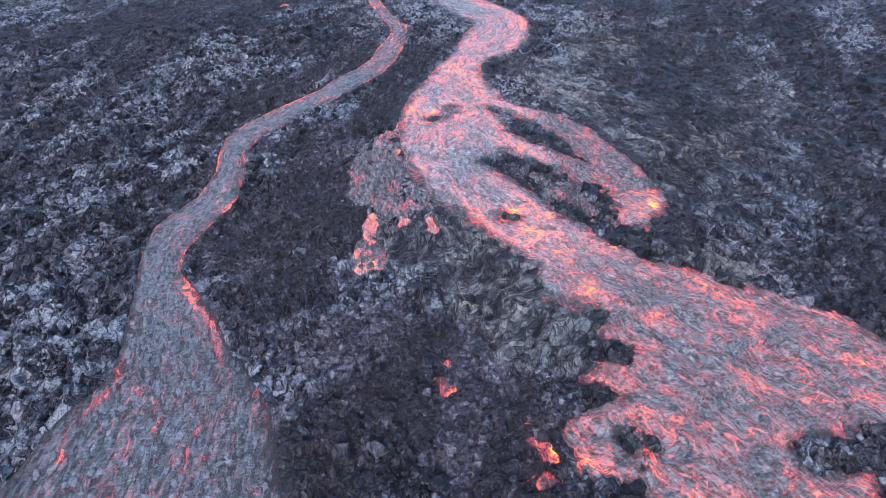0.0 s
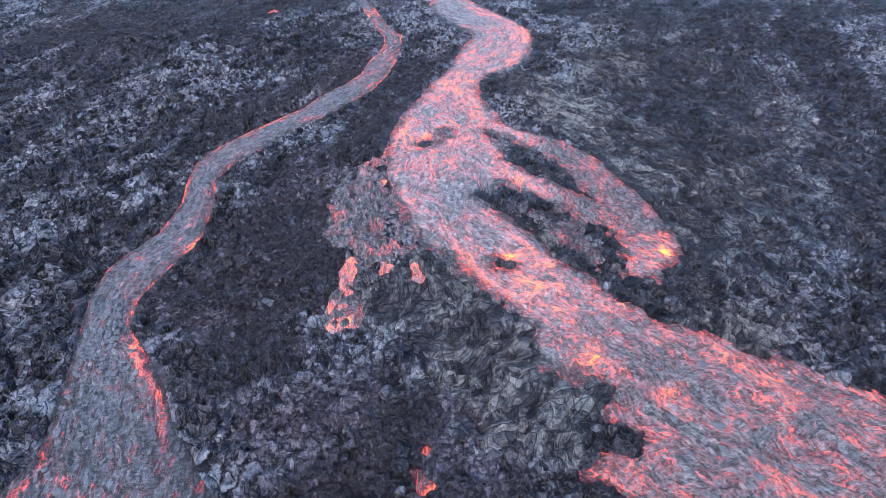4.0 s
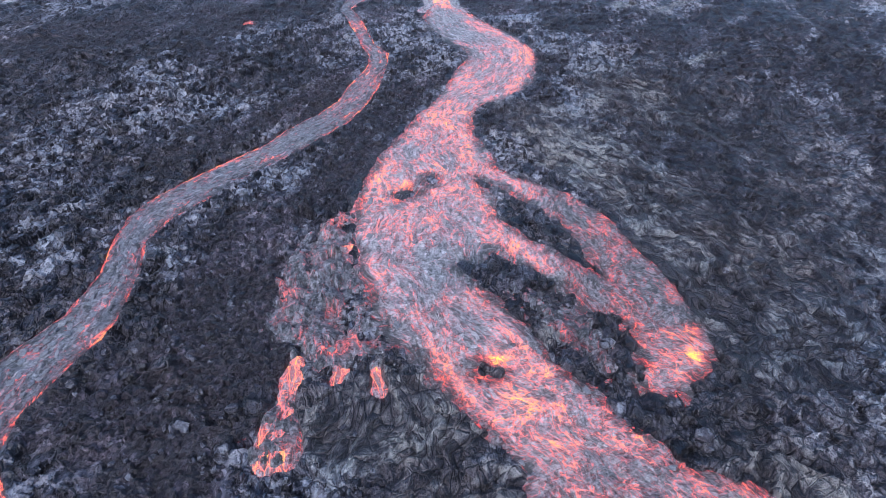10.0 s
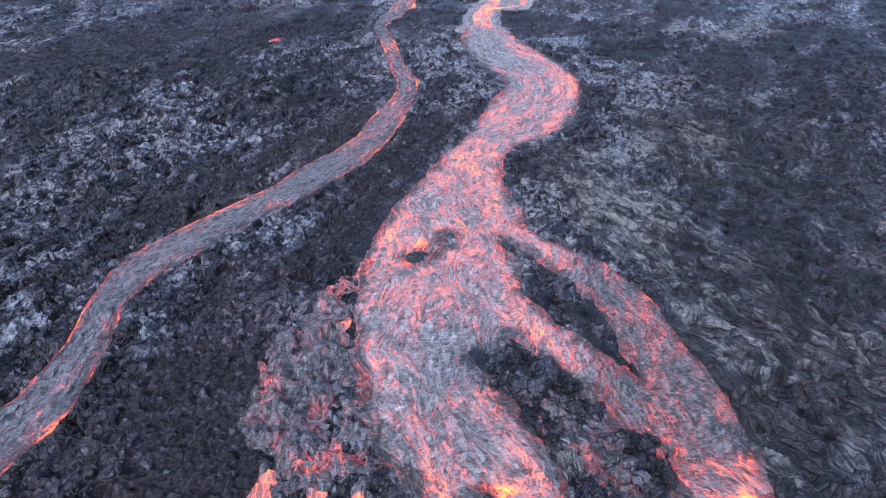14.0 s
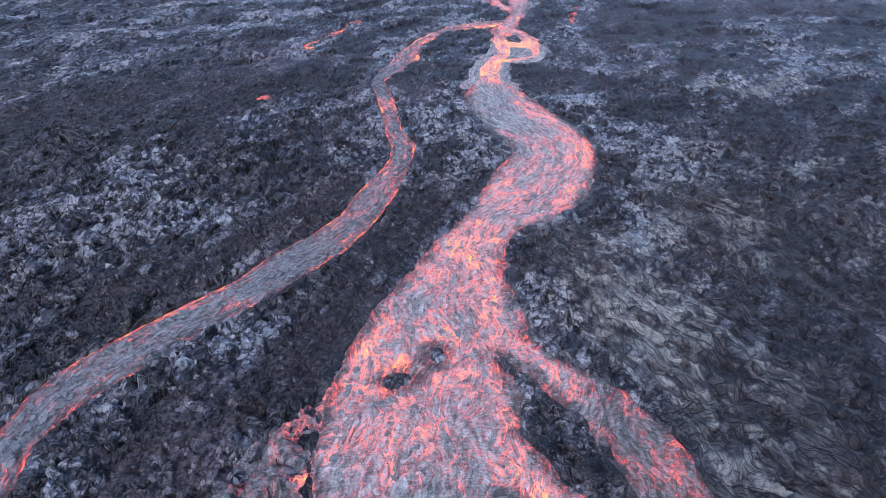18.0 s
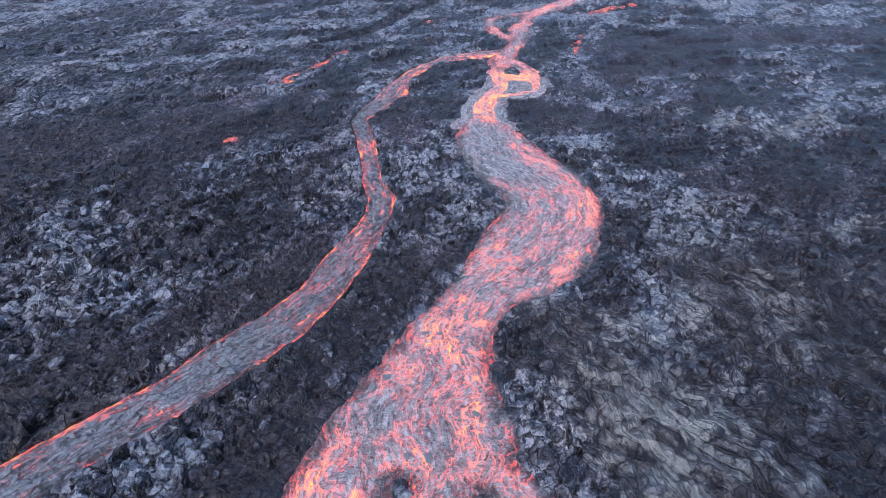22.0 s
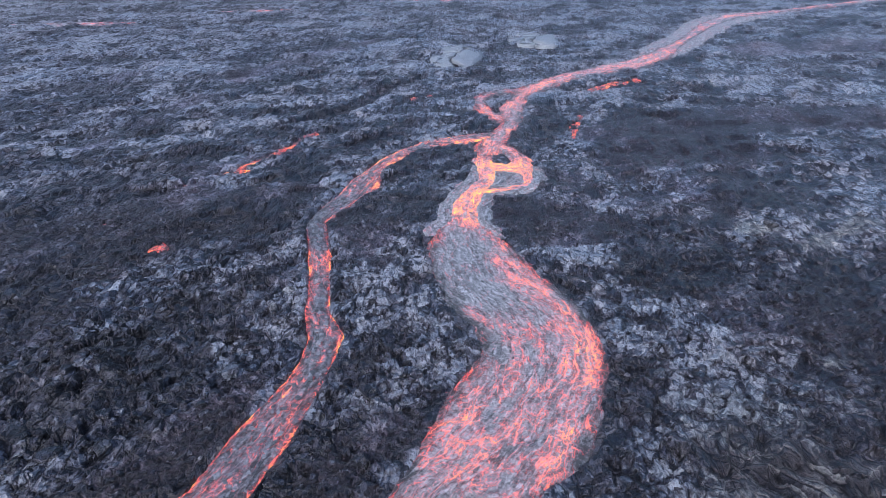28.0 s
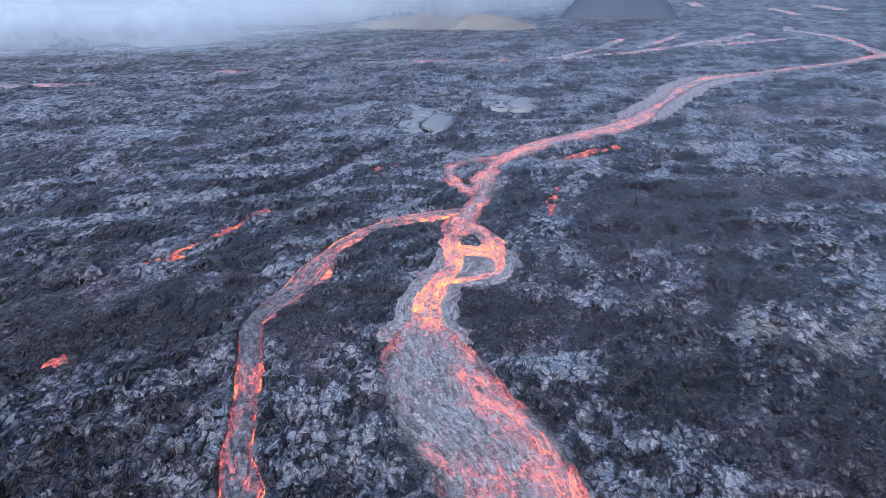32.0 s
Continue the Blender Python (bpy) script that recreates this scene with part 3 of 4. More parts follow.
    height = calc("MULTIPLY_ADD", split, -0.3, calc("MULTIPLY_ADD", skin, 0.7, calc("MULTIPLY_ADD", creases, 0.5, calc("MULTIPLY", shard_h, 1.0))))
    links.new(bump(nodes, links, height, 1.0, 0.9), bsdf.inputs["Normal"])
    return m


def skin_material(name, low, high):
    """Grey, silvery lava skin with fine wrinkles."""
    m, nodes, links, bsdf = material(name)
    place, bent = bent_place(nodes, links, 1.1, 1.2)
    fine = noise_node(nodes, links, bent, 2.6, 7, 0.75, 0.8)
    grain = noise_node(nodes, links, place, 7.0, 4, 0.7)
    own = nodes.new("ShaderNodeNewGeometry").outputs["Random Per Island"]
    amount = math_node(nodes, links, "MULTIPLY_ADD", fine, 0.9, math_node(nodes, links, "MULTIPLY_ADD", grain, 0.4, -0.4))
    amount = math_node(nodes, links, "ADD", amount, math_node(nodes, links, "MULTIPLY_ADD", own, 0.4, -0.05))
    links.new(ramp(nodes, links, amount, ((0.15, tuple(v * 0.35 for v in low)), (0.4, low), (0.85, high))), bsdf.inputs["Base Color"])
    bsdf.inputs["Roughness"].default_value = 0.42
    wrinkle = math_node(nodes, links, "MULTIPLY_ADD", grain, 0.15, fine)
    links.new(bump(nodes, links, wrinkle, 0.9, 0.35), bsdf.inputs["Normal"])
    return m


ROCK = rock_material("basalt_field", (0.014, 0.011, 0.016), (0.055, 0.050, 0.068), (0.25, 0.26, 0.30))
STONE = rock_material("loose_basalt", (0.014, 0.011, 0.016), (0.055, 0.050, 0.068), (0.24, 0.25, 0.285), 0.33)
SKIN = skin_material("grey_lava_skin", (0.17, 0.173, 0.192), (0.44, 0.45, 0.485))
PALE_SKIN = skin_material("pale_wrinkled_skin", (0.19, 0.195, 0.21), (0.52, 0.53, 0.55))
STREAM_LAVA = lava_material("lava_stream_skin", (0.21, 0.215, 0.24), (0.54, 0.55, 0.59))
LAVA = lava_material("lava_river_skin", (0.29, 0.285, 0.30), (0.74, 0.73, 0.76))


# ---- the ground: one sheet of broken basalt ----
def blob(cx, cy, rx, ry, turn=0.0):
    """1 inside an oval of the plan, fading to 0 at twice its size."""
    c, s = math.cos(radians(turn)), math.sin(radians(turn))
    u, v = ((GX - cx) * c + (GY - cy) * s) / rx, (-(GX - cx) * s + (GY - cy) * c) / ry
    return step(1.6, 0.7, np.hypot(u, v) + 0.35 * wig)


# broad stretches of ropy skin and of clinker, by ovals of the plan (x, y, half length, half width, turn)
ROPY = np.maximum.reduce([blob(*b) for b in ((47, 138, 26, 8, -62), (15, 68, 9, 10, 0), (46, 74, 6, 5, 0), (60, 165, 10, 16, 20), (54, 105, 14, 20, 0), (8, 84, 11, 7, 0))] + [0.55 * blob(70, 140, 20, 40, 0)])
CLINKER = np.maximum.reduce([blob(*b) for b in ((-20, 84, 9, 13, 0), (-2, 58, 10, 10, 0), (-14, 108, 5, 22, -14), (-60, 215, 40, 10, 25), (60, 255, 20, 12, 0), (75, 205, 14, 9, 0), (3, 226, 3, 7, 0))])


def spotted(lists, fringe, size, shift):
    """1 on a flow line's breadth, broken up at its rim into crooked pieces."""
    return step(fringe, -fringe, outside(lists) + 2.2 * fbm(GX, GY, size, 3, shift) + 0.6 * wig)


SKINS = spotted([*PALE_LEFT, *PALE_LEFT_MORE, *PALE_MID, *PALE_RIGHT, *PALE_FAR], 0.7, 2.6, 71)
TANS = spotted([*TAN, *TAN_MORE], 1.0, 3.5, 72)
CLINKER = np.maximum(0.55 * CLINKER, spotted([*DARK, *DARK_MORE, *DARK_FAR], 2.0, 4.0, 73)) * (1 - SKINS) * (1 - TANS)
ROPY = np.maximum(ROPY * (1 - 0.8 * CLINKER), TANS)
SLABS = SKINS
# folds of ropy skin run along the river's side: metres along and across them
fold_x = np.interp(GY, (40, 60, 75, 95, 111, 118, 131, 150, 170, 200, 300), (25, 30, 46, 52, 50, 46, 43, 33, 29, 25, 30))
FOLD_V = (GX - fold_x) * 0.8 + 2.6 * fbm(GX, GY, 9.0, 3, 9) + 0.7 * fbm(GX, GY, 2.5, 2, 74)
FOLD_U = (GY + 0.35 * GX + 3.0 * fbm(GX, GY, 8.0, 2, 75)) * 0.42
COOL = 0.7 * np.maximum(blob(62, 140, 8, 8), 0.6 * blob(60, 95, 9, 8))

near = step(260, 170, GY)
plates = cells(GX + 0.5 * wig, GY + 0.5 * fbm(GX, GY, 2.0, 2, 3), 3.0, 1)
blocks = cells(GX + 0.3 * wig, GY + 0.2 * fbm(GX, GY, 0.9, 1, 44), 1.1, 2)
slab_far = cells(GX / 2.2 + 0.8 * wig, GY - 0.25 * GX, 5.5, 3)


def tilted(c, lift, lean, round_off):
    """Every plate at a height and a lean of its own, its rim worn off."""
    dx, dy, gap, r0, r1, r2 = c
    return lift * (r0 - 0.5) + lean * ((r1 - 0.5) * dx + (r2 - 0.5) * dy) - round_off * np.exp(-gap * 7)


swell = 1.5 * fbm(GX, GY, 42.0, 3, 7) + 0.8 * fbm(GX, GY, 13.0, 3, 8)
rough = tilted(plates, 0.7, 0.8, 0.15) * (1 - 0.7 * ROPY) * (1 - 0.6 * CLINKER) + tilted(blocks, 0.42, 0.8, 0.08) * (1 - 0.8 * ROPY)
folds = np.sin(FOLD_V * 1.7) * 0.6 + np.sin(FOLD_V * 3.1 + 2 * FOLD_U) * 0.4
ridges = 1 - 2 * np.abs(fbm(FOLD_U * 2.2, FOLD_V, 3.0, 3, 51)) ** 0.7
rough = rough + ROPY * (0.24 * folds + 0.6 * (ridges - 0.3)) + 0.30 * fbm(GX, GY, 1.6, 2, 11) + (0.10 + 0.12 * CLINKER) * fbm(GX, GY, 0.55, 1, 20)
rough = rough * (1 - 0.7 * np.maximum(step(3.0, 0.3, river_d) * step(100, 115, GY), step(2.0, 0.2, stream_d)))
rough = rough * (0.35 + 0.65 * near) + (1 - near) * (tilted(slab_far, 0.9, 0.2, 0.3) + 1.3 * fbm(GX, GY, 7.0, 4, 12)) * step(1500, 400, GY)
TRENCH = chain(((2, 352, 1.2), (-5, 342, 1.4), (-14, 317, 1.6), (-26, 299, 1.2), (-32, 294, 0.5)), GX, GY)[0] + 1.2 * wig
calm = step(30, 10, np.abs(lava_d)) * 0.8
ruins = rough
levee = 0.34 * step(0.0, 4.0, river_d) * np.exp(-(((lava_d - 0.9) / 0.9) ** 2)) * (0.6 + 0.8 * fbm(GX, GY, 3.0, 2, 13))
other_d = np.minimum.reduce([margin_d, stream_d, toe_d, glow_d, far_d])
bed = np.maximum(step(0.35, -0.5, other_d), step(0.3, -1.8, river_d))
smoothed = np.maximum(step(0.35, -0.5, other_d), step(-0.3, -2.6, river_d))
GZ = swell * (1 - calm) + rough * (1 - smoothed) + levee - 1.1 * bed - 1.7 * step(2.6, 0.0, TRENCH) + 0.25 * SKINS * (1 - bed)
LZ = swell * (1 - calm)

BANKS = step(4.4, 3.2, river_d + 0.7 * wig) * (step(226, 236, GY) * step(262, 250, GY) + step(375, 400, GY) * step(520, 490, GY) * 0.8)
along_x, across_x = 0.4 * GX + 0.92 * GY, 0.92 * GX - 0.4 * GY
streaks = 0.65 * fbm(along_x * 0.35, across_x, 4.5, 4, 14) + 0.65 * fbm(along_x * 0.25, across_x, 12.0, 3, 23)
PALE = 0.35 + 0.46 * (1 - 0.6 * np.maximum(SKINS, ROPY)) * (step(-0.26, 0.30, streaks) - 0.5) + 0.37 * SKINS + 0.20 * TANS - 0.24 * CLINKER
# the TRENCH term paints the shade down in the trench into the ground's colour
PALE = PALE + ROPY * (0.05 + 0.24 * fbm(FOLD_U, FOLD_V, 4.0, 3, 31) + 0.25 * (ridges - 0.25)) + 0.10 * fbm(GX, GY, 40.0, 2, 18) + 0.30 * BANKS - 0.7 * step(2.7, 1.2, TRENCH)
# the oval at (-165, 618) is a strip of white steam painted on the ground
# the oval at (13, 384) darkens the ground as shade under the dome's cracks
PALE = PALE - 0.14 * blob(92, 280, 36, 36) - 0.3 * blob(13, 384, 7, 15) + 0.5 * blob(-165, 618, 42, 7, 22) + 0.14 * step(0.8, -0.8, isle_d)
# (1 - near) also pales the far field: distance haze put into its colour
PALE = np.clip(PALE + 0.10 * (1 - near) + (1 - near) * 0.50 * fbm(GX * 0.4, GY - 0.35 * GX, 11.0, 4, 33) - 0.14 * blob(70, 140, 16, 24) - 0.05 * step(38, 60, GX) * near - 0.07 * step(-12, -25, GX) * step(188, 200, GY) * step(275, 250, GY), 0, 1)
TONE = 0.55 * blocks[3] + 0.45 * plates[4]
TONE = TONE * near + (0.5 + 1.5 * (slab_far[3] - 0.5)) * (1 - near)


def sheet(name, keep, z, numbers, mat, flow=None, smooth=True):
    """A mesh of the net's squares in keep, at the heights z, with numbers for its material."""
    corner = keep[:-1, :-1] | keep[1:, :-1] | keep[:-1, 1:] | keep[1:, 1:]
    rows, cols = np.nonzero(corner)
    a = rows * NX + cols
    quads = np.stack([a, a + 1, a + 1 + NX, a + NX], 1)
    used, quads = np.unique(quads, return_inverse=True)
    quads = quads.reshape(-1, 4)
    me = bpy.data.meshes.new(name)
    me.vertices.add(len(used))
    me.vertices.foreach_set("co", np.stack([GX.ravel()[used], GY.ravel()[used], z.ravel()[used]], 1).astype(np.float32).ravel())
    me.loops.add(quads.size)
    me.loops.foreach_set("vertex_index", quads.ravel().astype(np.int32))
    me.polygons.add(len(quads))
    me.polygons.foreach_set("loop_start", np.arange(0, quads.size, 4, dtype=np.int32))
    me.polygons.foreach_set("loop_total", np.full(len(quads), 4, dtype=np.int32))
    me.polygons.foreach_set("use_smooth", np.full(len(quads), smooth))
    for key, v in numbers.items():
        me.attributes.new(key, "FLOAT", "POINT").data.foreach_set("value", v.ravel()[used].astype(np.float32))
    if flow:
        both = np.stack([flow[0].ravel()[used], flow[1].ravel()[used], 0 * flow[0].ravel()[used]], 1)
        me.attributes.new("flow", "FLOAT_VECTOR", "POINT").data.foreach_set("vector", both.astype(np.float32).ravel())
    me.update(calc_edges=True)
    me.materials.append(mat)
    return new(name, me)


# the steps up along y pale the far ground further, as distance haze would
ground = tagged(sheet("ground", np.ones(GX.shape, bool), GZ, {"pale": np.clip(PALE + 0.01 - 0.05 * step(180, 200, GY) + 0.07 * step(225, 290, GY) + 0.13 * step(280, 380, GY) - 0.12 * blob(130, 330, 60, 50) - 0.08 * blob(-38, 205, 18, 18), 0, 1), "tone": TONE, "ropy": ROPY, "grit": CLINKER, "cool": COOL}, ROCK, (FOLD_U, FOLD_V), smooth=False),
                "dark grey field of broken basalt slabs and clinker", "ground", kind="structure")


def lava_sheet(name, d, s, w, heat, lift, depth=0.5, rough=0.0, fringe=0.7, mat=LAVA, deep=None):
    dome = lift * np.sqrt(np.clip(-d, 0, 4) / 4)
    z = LZ - depth * 0.5 + dome + np.clip(0.12 * fbm(GX, GY, 1.3, 2, 15), -0.1, 0.1) - step(0.1, fringe, d) + rough * np.clip(ruins, -0.6, 0.6) * step(0.3, -0.8, d)
    return sheet(name, d < fringe, z, {"opening": np.clip(heat - 0.16 * step(-0.2, 1.4, d), 0, 1), "deep": np.full(d.shape, 0.5) if deep is None else deep}, mat, (s, w))


def hot(*spots):
    """Places where fresh melt wells up: (x, y, reach, gain)."""
    return sum(g * np.exp(-(((GX - x) ** 2 + (GY - y) ** 2) / r**2)) for x, y, r, g in spots)


# in the open fan the melt spreads out instead of keeping to lanes
fan = GY < 160
bias = step(128, 84, GY)
start = river_s[np.searchsorted(ys, 160.0), np.searchsorted(xs, 18.0)]
river_s = np.where(fan, start + 1.25 * (160 - GY) + 0.5 * np.clip(95 - GY, 0, None) + 0.55 * bias * (GX - 14) + 2.2 * fbm(GX, GY, 6.0, 2, 79) * step(160, 150, GY), river_s)
river_w = np.where(fan, (GX - 18) * (1 - 0.10 * step(158, 140, GY)) + 0.45 * bias * (GY - 104) + 1.6 * fbm(GX, GY, 7.0, 2, 80) * step(160, 150, GY), river_w)
rim = np.exp(-np.clip(-river_d, 0, 50) / 1.5)
heat = 0.345 - 0.045 * step(150, 90, GY) + 0.17 * rim + 0.13 * fbm(GX, GY, 9.0, 3, 16) + 0.10 * fbm(GX, GY, 2.8, 2, 43)
heat = heat + 0.16 * step(224, 238, GY) * step(278, 264, GY) + step(335, 375, GY) * (0.03 - 0.34 * rim) - 0.02 * step(112, 90, GY)
heat = heat + 0.08 * np.exp(np.clip(river_d, -50, 0) / 2.6) * step(178, 188, GY) * step(236, 226, GY)
heat = heat - 0.42 * np.exp(-(((GX - 21.5) / 5) ** 2 + ((GY - 216) / 13) ** 2)) - 0.22 * np.exp(-(((GX - 27) / 5) ** 2 + ((GY - 198) / 14) ** 2))
heat = heat - 0.16 * np.exp(-(((GX - 14) / 6) ** 2 + ((GY - 116) / 16) ** 2))
heat = heat + hot((19.8, 92.3, 1.0, 0.5), (43.5, 92, 1.2, 0.45), (45.4, 96, 1.2, 0.5), (41, 95, 2.5, 0.2), (26.5, 70.5, 1.6, 0.35), (44.5, 103, 1.6, 0.3), (9.5, 132.5, 2.0, 0.25), (15, 160, 3.0, 0.15), (18.5, 166, 2.0, 0.25), (21, 85, 2.0, 0.12))
river = tagged(new("lava_river"), "glowing red lava river with torn grey skin", "lava flow")
deep = step(2.4, 0.2, -river_d + 1.2 * fbm(GX, GY, 3.0, 2, 76)) * (1 - step(226, 236, GY) * step(280, 262, GY))
deep = np.maximum(deep, step(28, 34, GX) * step(150, 130, GY) * step(86, 98, GY) * 0.6)
deep = np.maximum(deep, 0.40 * step(84, 68, GY))
heat = heat + 0.05 * step(92, 74, GY)
heat = heat - 0.02 - 0.20 * deep + 0.13 * np.exp(-((np.clip(outside(RIVER_TEARS) + 0.5 * wig, 0, 9) / 0.55) ** 2))
lava_sheet("molten_surface", river_d, river_s, river_w, heat, 0.45, rough=0.35, fringe=2.2, deep=deep).parent = river
rim_s = np.exp(-np.clip(-stream_d, 0, 50) / 0.42)
heat_s = 0.045 + 0.04 * step(150, 200, GY) + 0.10 * step(258, 270, GY) - 0.06 * step(78, 66, GY) + (1 - step(80, 70, GY)) * rim_s * (0.45 + 0.24 * fbm(GX, GY, 2.6, 2, 41)) + 0.18 * fbm(GX, GY, 5.0, 2, 17) + 0.08 * step(236, 262, GY)
tears = np.clip(outside(STREAM_TEARS) + 0.35 * wig, 0, 9)
heat_s = heat_s + 0.26 * np.exp(-((tears / 0.24) ** 2)) + 0.34 * np.exp(-(((stream_d + 1.5) / 0.3) ** 2)) * step(0.0, 0.5, fbm(GX, GY, 7.0, 2, 78))
stream = tagged(new("lava_stream"), "narrow lava stream crusted with grey plates, glowing at its rims", "lava flow")
lava_sheet("molten_surface", stream_d, stream_s, stream_w, heat_s, 0.35, rough=0.25, fringe=1.1, mat=STREAM_LAVA, deep=(0.12 + 0.8 * np.exp(-np.clip(-stream_d, 0, 50) / 1.0)) * (1 - 0.5 * step(225, 240, GY)) + 0.35 * step(78, 66, GY)).parent = stream
for lower in (True, False):
    margin = tagged(new("lava_shelf"), "smooth pale grey shelf of cooled lava beside the river" if lower else "broad grey shelf of cooled lava along the upper river", "lava crust")
    lava_sheet("cooled_surface", np.where((GY < 330) == lower, margin_d, 9.0), river_s, river_w, 0.02 + 0 * GX, 0.45, depth=0.2, rough=0.12, fringe=0.9, mat=LAVA, deep=np.zeros(GX.shape)).parent = margin
APRON_D = np.maximum(apron_d, -river_d - 0.6)
apron = tagged(new("lava_apron"), "cooling grey lava crust with a few red cracks", "lava flow")
lava_sheet("cooling_surface", APRON_D, 1.9 * GY, GX, 0.06 + 0.22 * fbm(GX, GY, 3.0, 2, 25) + 0.25 * np.exp(-np.abs(river_d) / 2) + hot((-1, 95, 1.6, 0.3), (1, 94.5, 1.4, 0.3)), 0.5, rough=1.2, fringe=1.5, mat=STREAM_LAVA, deep=np.full(GX.shape, 0.4)).parent = apron
for line in CRUSTS:
    crust_d = np.maximum(chain(line, GX, GY)[0] + 0.8 * wig, -river_d - 0.6)
    crust = tagged(new("lava_crust"), "rough grey lava crust with red cracks beside the river", "lava crust")
    lava_sheet("cooling_surface", crust_d, 1.9 * GY, GX, 0.10 + 0.25 * fbm(GX, GY, 2.5, 2, 77) + 0.2 * np.exp(-np.abs(river_d) / 1.5), 0.5, rough=1.2, fringe=1.5, mat=STREAM_LAVA, deep=np.full(GX.shape, 0.7)).parent = crust


def flows(name, lines, push, label, category, heat_of, lift, shrink=1.0, dull=0.3):
    """A thing for each of the small flow lines."""
    for line in lines:
        d, s_, w_ = chain(line, GX, GY)
        tagged(lava_sheet(name, d + push, s_ / shrink, w_ / shrink, heat_of, lift, deep=np.full(GX.shape, dull)), label, category)


flows("lava_toe", TOES, wig * 0.25, "small pink lava toe creeping over dark rock", "lava flow", 0.44 + 0.16 * step(86, 92, GY), 0.5)
flows("ember_crack", GLOWS, 2.6 * fbm(GX, GY, 1.5, 3, 5) + 0.05, "red embers showing in cracks of dark rock", "lava vent", 0.46 + 0.25 * fbm(GX, GY, 1.6, 2, 61), 0.3, dull=1.0)
flows("distant_lava_stream", FAR_STREAMS, 2.2 * fbm(GX, GY, 14.0, 3, 6), "faint red lava stream far off on the slope", "lava flow", 0.22 + 0 * GX, 0.8, 3.0)


# ---- far off: mist over the plain, hills behind it ----
def mist_material(name, colour, least, most, scale):
    m, nodes, links, bsdf = material(name)
    place = nodes.new("ShaderNodeNewGeometry").outputs["Position"]
    puffs = noise_node(nodes, links, place, scale, 5, 0.6, 0.4)
    height = attribute(nodes, "thick").outputs["Fac"]
    amount = math_node(nodes, links, "MULTIPLY_ADD", puffs, most - least, least)
    amount = math_node(nodes, links, "MULTIPLY", amount, height)
    clear = nodes.new("ShaderNodeBsdfTransparent")
    soft = nodes.new("ShaderNodeBsdfDiffuse")
    soft.inputs["Color"].default_value = (*colour, 1)
    through_it = nodes.new("ShaderNodeBsdfTranslucent")
    through_it.inputs["Color"].default_value = (*colour, 1)
    half = nodes.new("ShaderNodeMixShader")
    links.new(soft.outputs[0], half.inputs[1])
    links.new(through_it.outputs[0], half.inputs[2])
    veil = nodes.new("ShaderNodeMixShader")
    links.new(amount, veil.inputs[0])
    links.new(clear.outputs[0], veil.inputs[1])
    links.new(half.outputs[0], veil.inputs[2])
    links.new(veil.outputs[0], nodes["Material Output"].inputs["Surface"])
    return m


def mesh_of(name, verts, faces, mat, smooth=True):
    me = bpy.data.meshes.new(name)
    me.from_pydata(verts, [], faces)
    if smooth:
        me.polygons.foreach_set("use_smooth", np.ones(len(faces), dtype=bool))
    me.materials.append(mat)
    return me


def bank(name, line, top, mat, soft=False, lean=0.35):
    """A bank of mist along a line of the plan: a billowing slope, thin at its foot and crown."""
    verts, thick, faces = [], [], []
    pts = []
    for (ax, ay), (bx, by) in zip(line, line[1:]):
        n = max(2, int(math.hypot(bx - ax, by - ay) / 22))
        pts += [(ax + (bx - ax) * k / n, ay + (by - ay) * k / n) for k in range(n)]
    pts.append(line[-1])
    levels = 12
    for i, (px, py) in enumerate(pts):
        ends = min(1.0, min(i, len(pts) - 1 - i) / 5)
        for k in range(levels):
            f = k / (levels - 1)
            puff = 14 * noise.noise(Vector((px * 0.012, f * 2.5, py * 0.01)))
            verts.append((px + puff, py + top * lean * f + puff, -1 + top * f * (1 + 0.25 * noise.noise(Vector((px * 0.02, 3.1, py * 0.02))))))
            thick.append(ends * (math.sin(math.pi * f) ** 1.5 if soft else min(1, f / 0.22) * (1 if f < 0.6 else (1 - f) / 0.4)))
    for i in range(len(pts) - 1):
        for k in range(levels - 1):
            a = i * levels + k
            faces.append((a, a + levels, a + levels + 1, a + 1))
    me = mesh_of(name, verts, faces, mat)
    me.attributes.new("thick", "FLOAT", "POINT").data.foreach_set("value", np.array(thick, np.float32))
    return new(name, me)


HAZE = mist_material("gas_haze", (0.62, 0.72, 0.90), 0.012, 0.045, 0.012)
MIST = mist_material("pale_mist", (0.64, 0.70, 0.78), 0.15, 0.80, 0.012)
THIN = mist_material("thin_mist", (0.72, 0.80, 0.92), 0.0, 0.9, 0.016)
for line, top, mat in ((((-560, 440), (-330, 510), (-180, 570), (-60, 640)), 40, THIN), (((-700, 480), (-330, 555), (-176, 620), (-28, 690), (67, 850), (150, 980)), 90, MIST),
                       (((-800, 640), (-450, 680), (-200, 740), (0, 830), (110, 900), (210, 1050)), 90, MIST),
                       (((-620, 390), (-250, 440), (0, 490), (250, 500)), 46, HAZE),
                       (((-900, 760), (-400, 800), (-100, 880), (120, 1000), (330, 1220), (700, 1500)), 130, MIST)):
    tagged(bank("mist_bank", line, top, mat, mat is HAZE), "pale blue-grey volcanic mist lying over the plain", "mist", kind="stuff")

HILL, hn, hl, hb = material("bare_hillside")
hplace = hn.new("ShaderNodeNewGeometry").outputs["Position"]
hl.new(ramp(hn, hl, noise_node(hn, hl, hplace, 0.012, 6, 0.65), ((0.3, (0.12, 0.105, 0.10)), (0.7, (0.24, 0.22, 0.20)))), hb.inputs["Base Color"])
hb.inputs["Roughness"].default_value = 0.9
# the far ridge: the blue of the air before it is put into its colour
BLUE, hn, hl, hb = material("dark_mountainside")
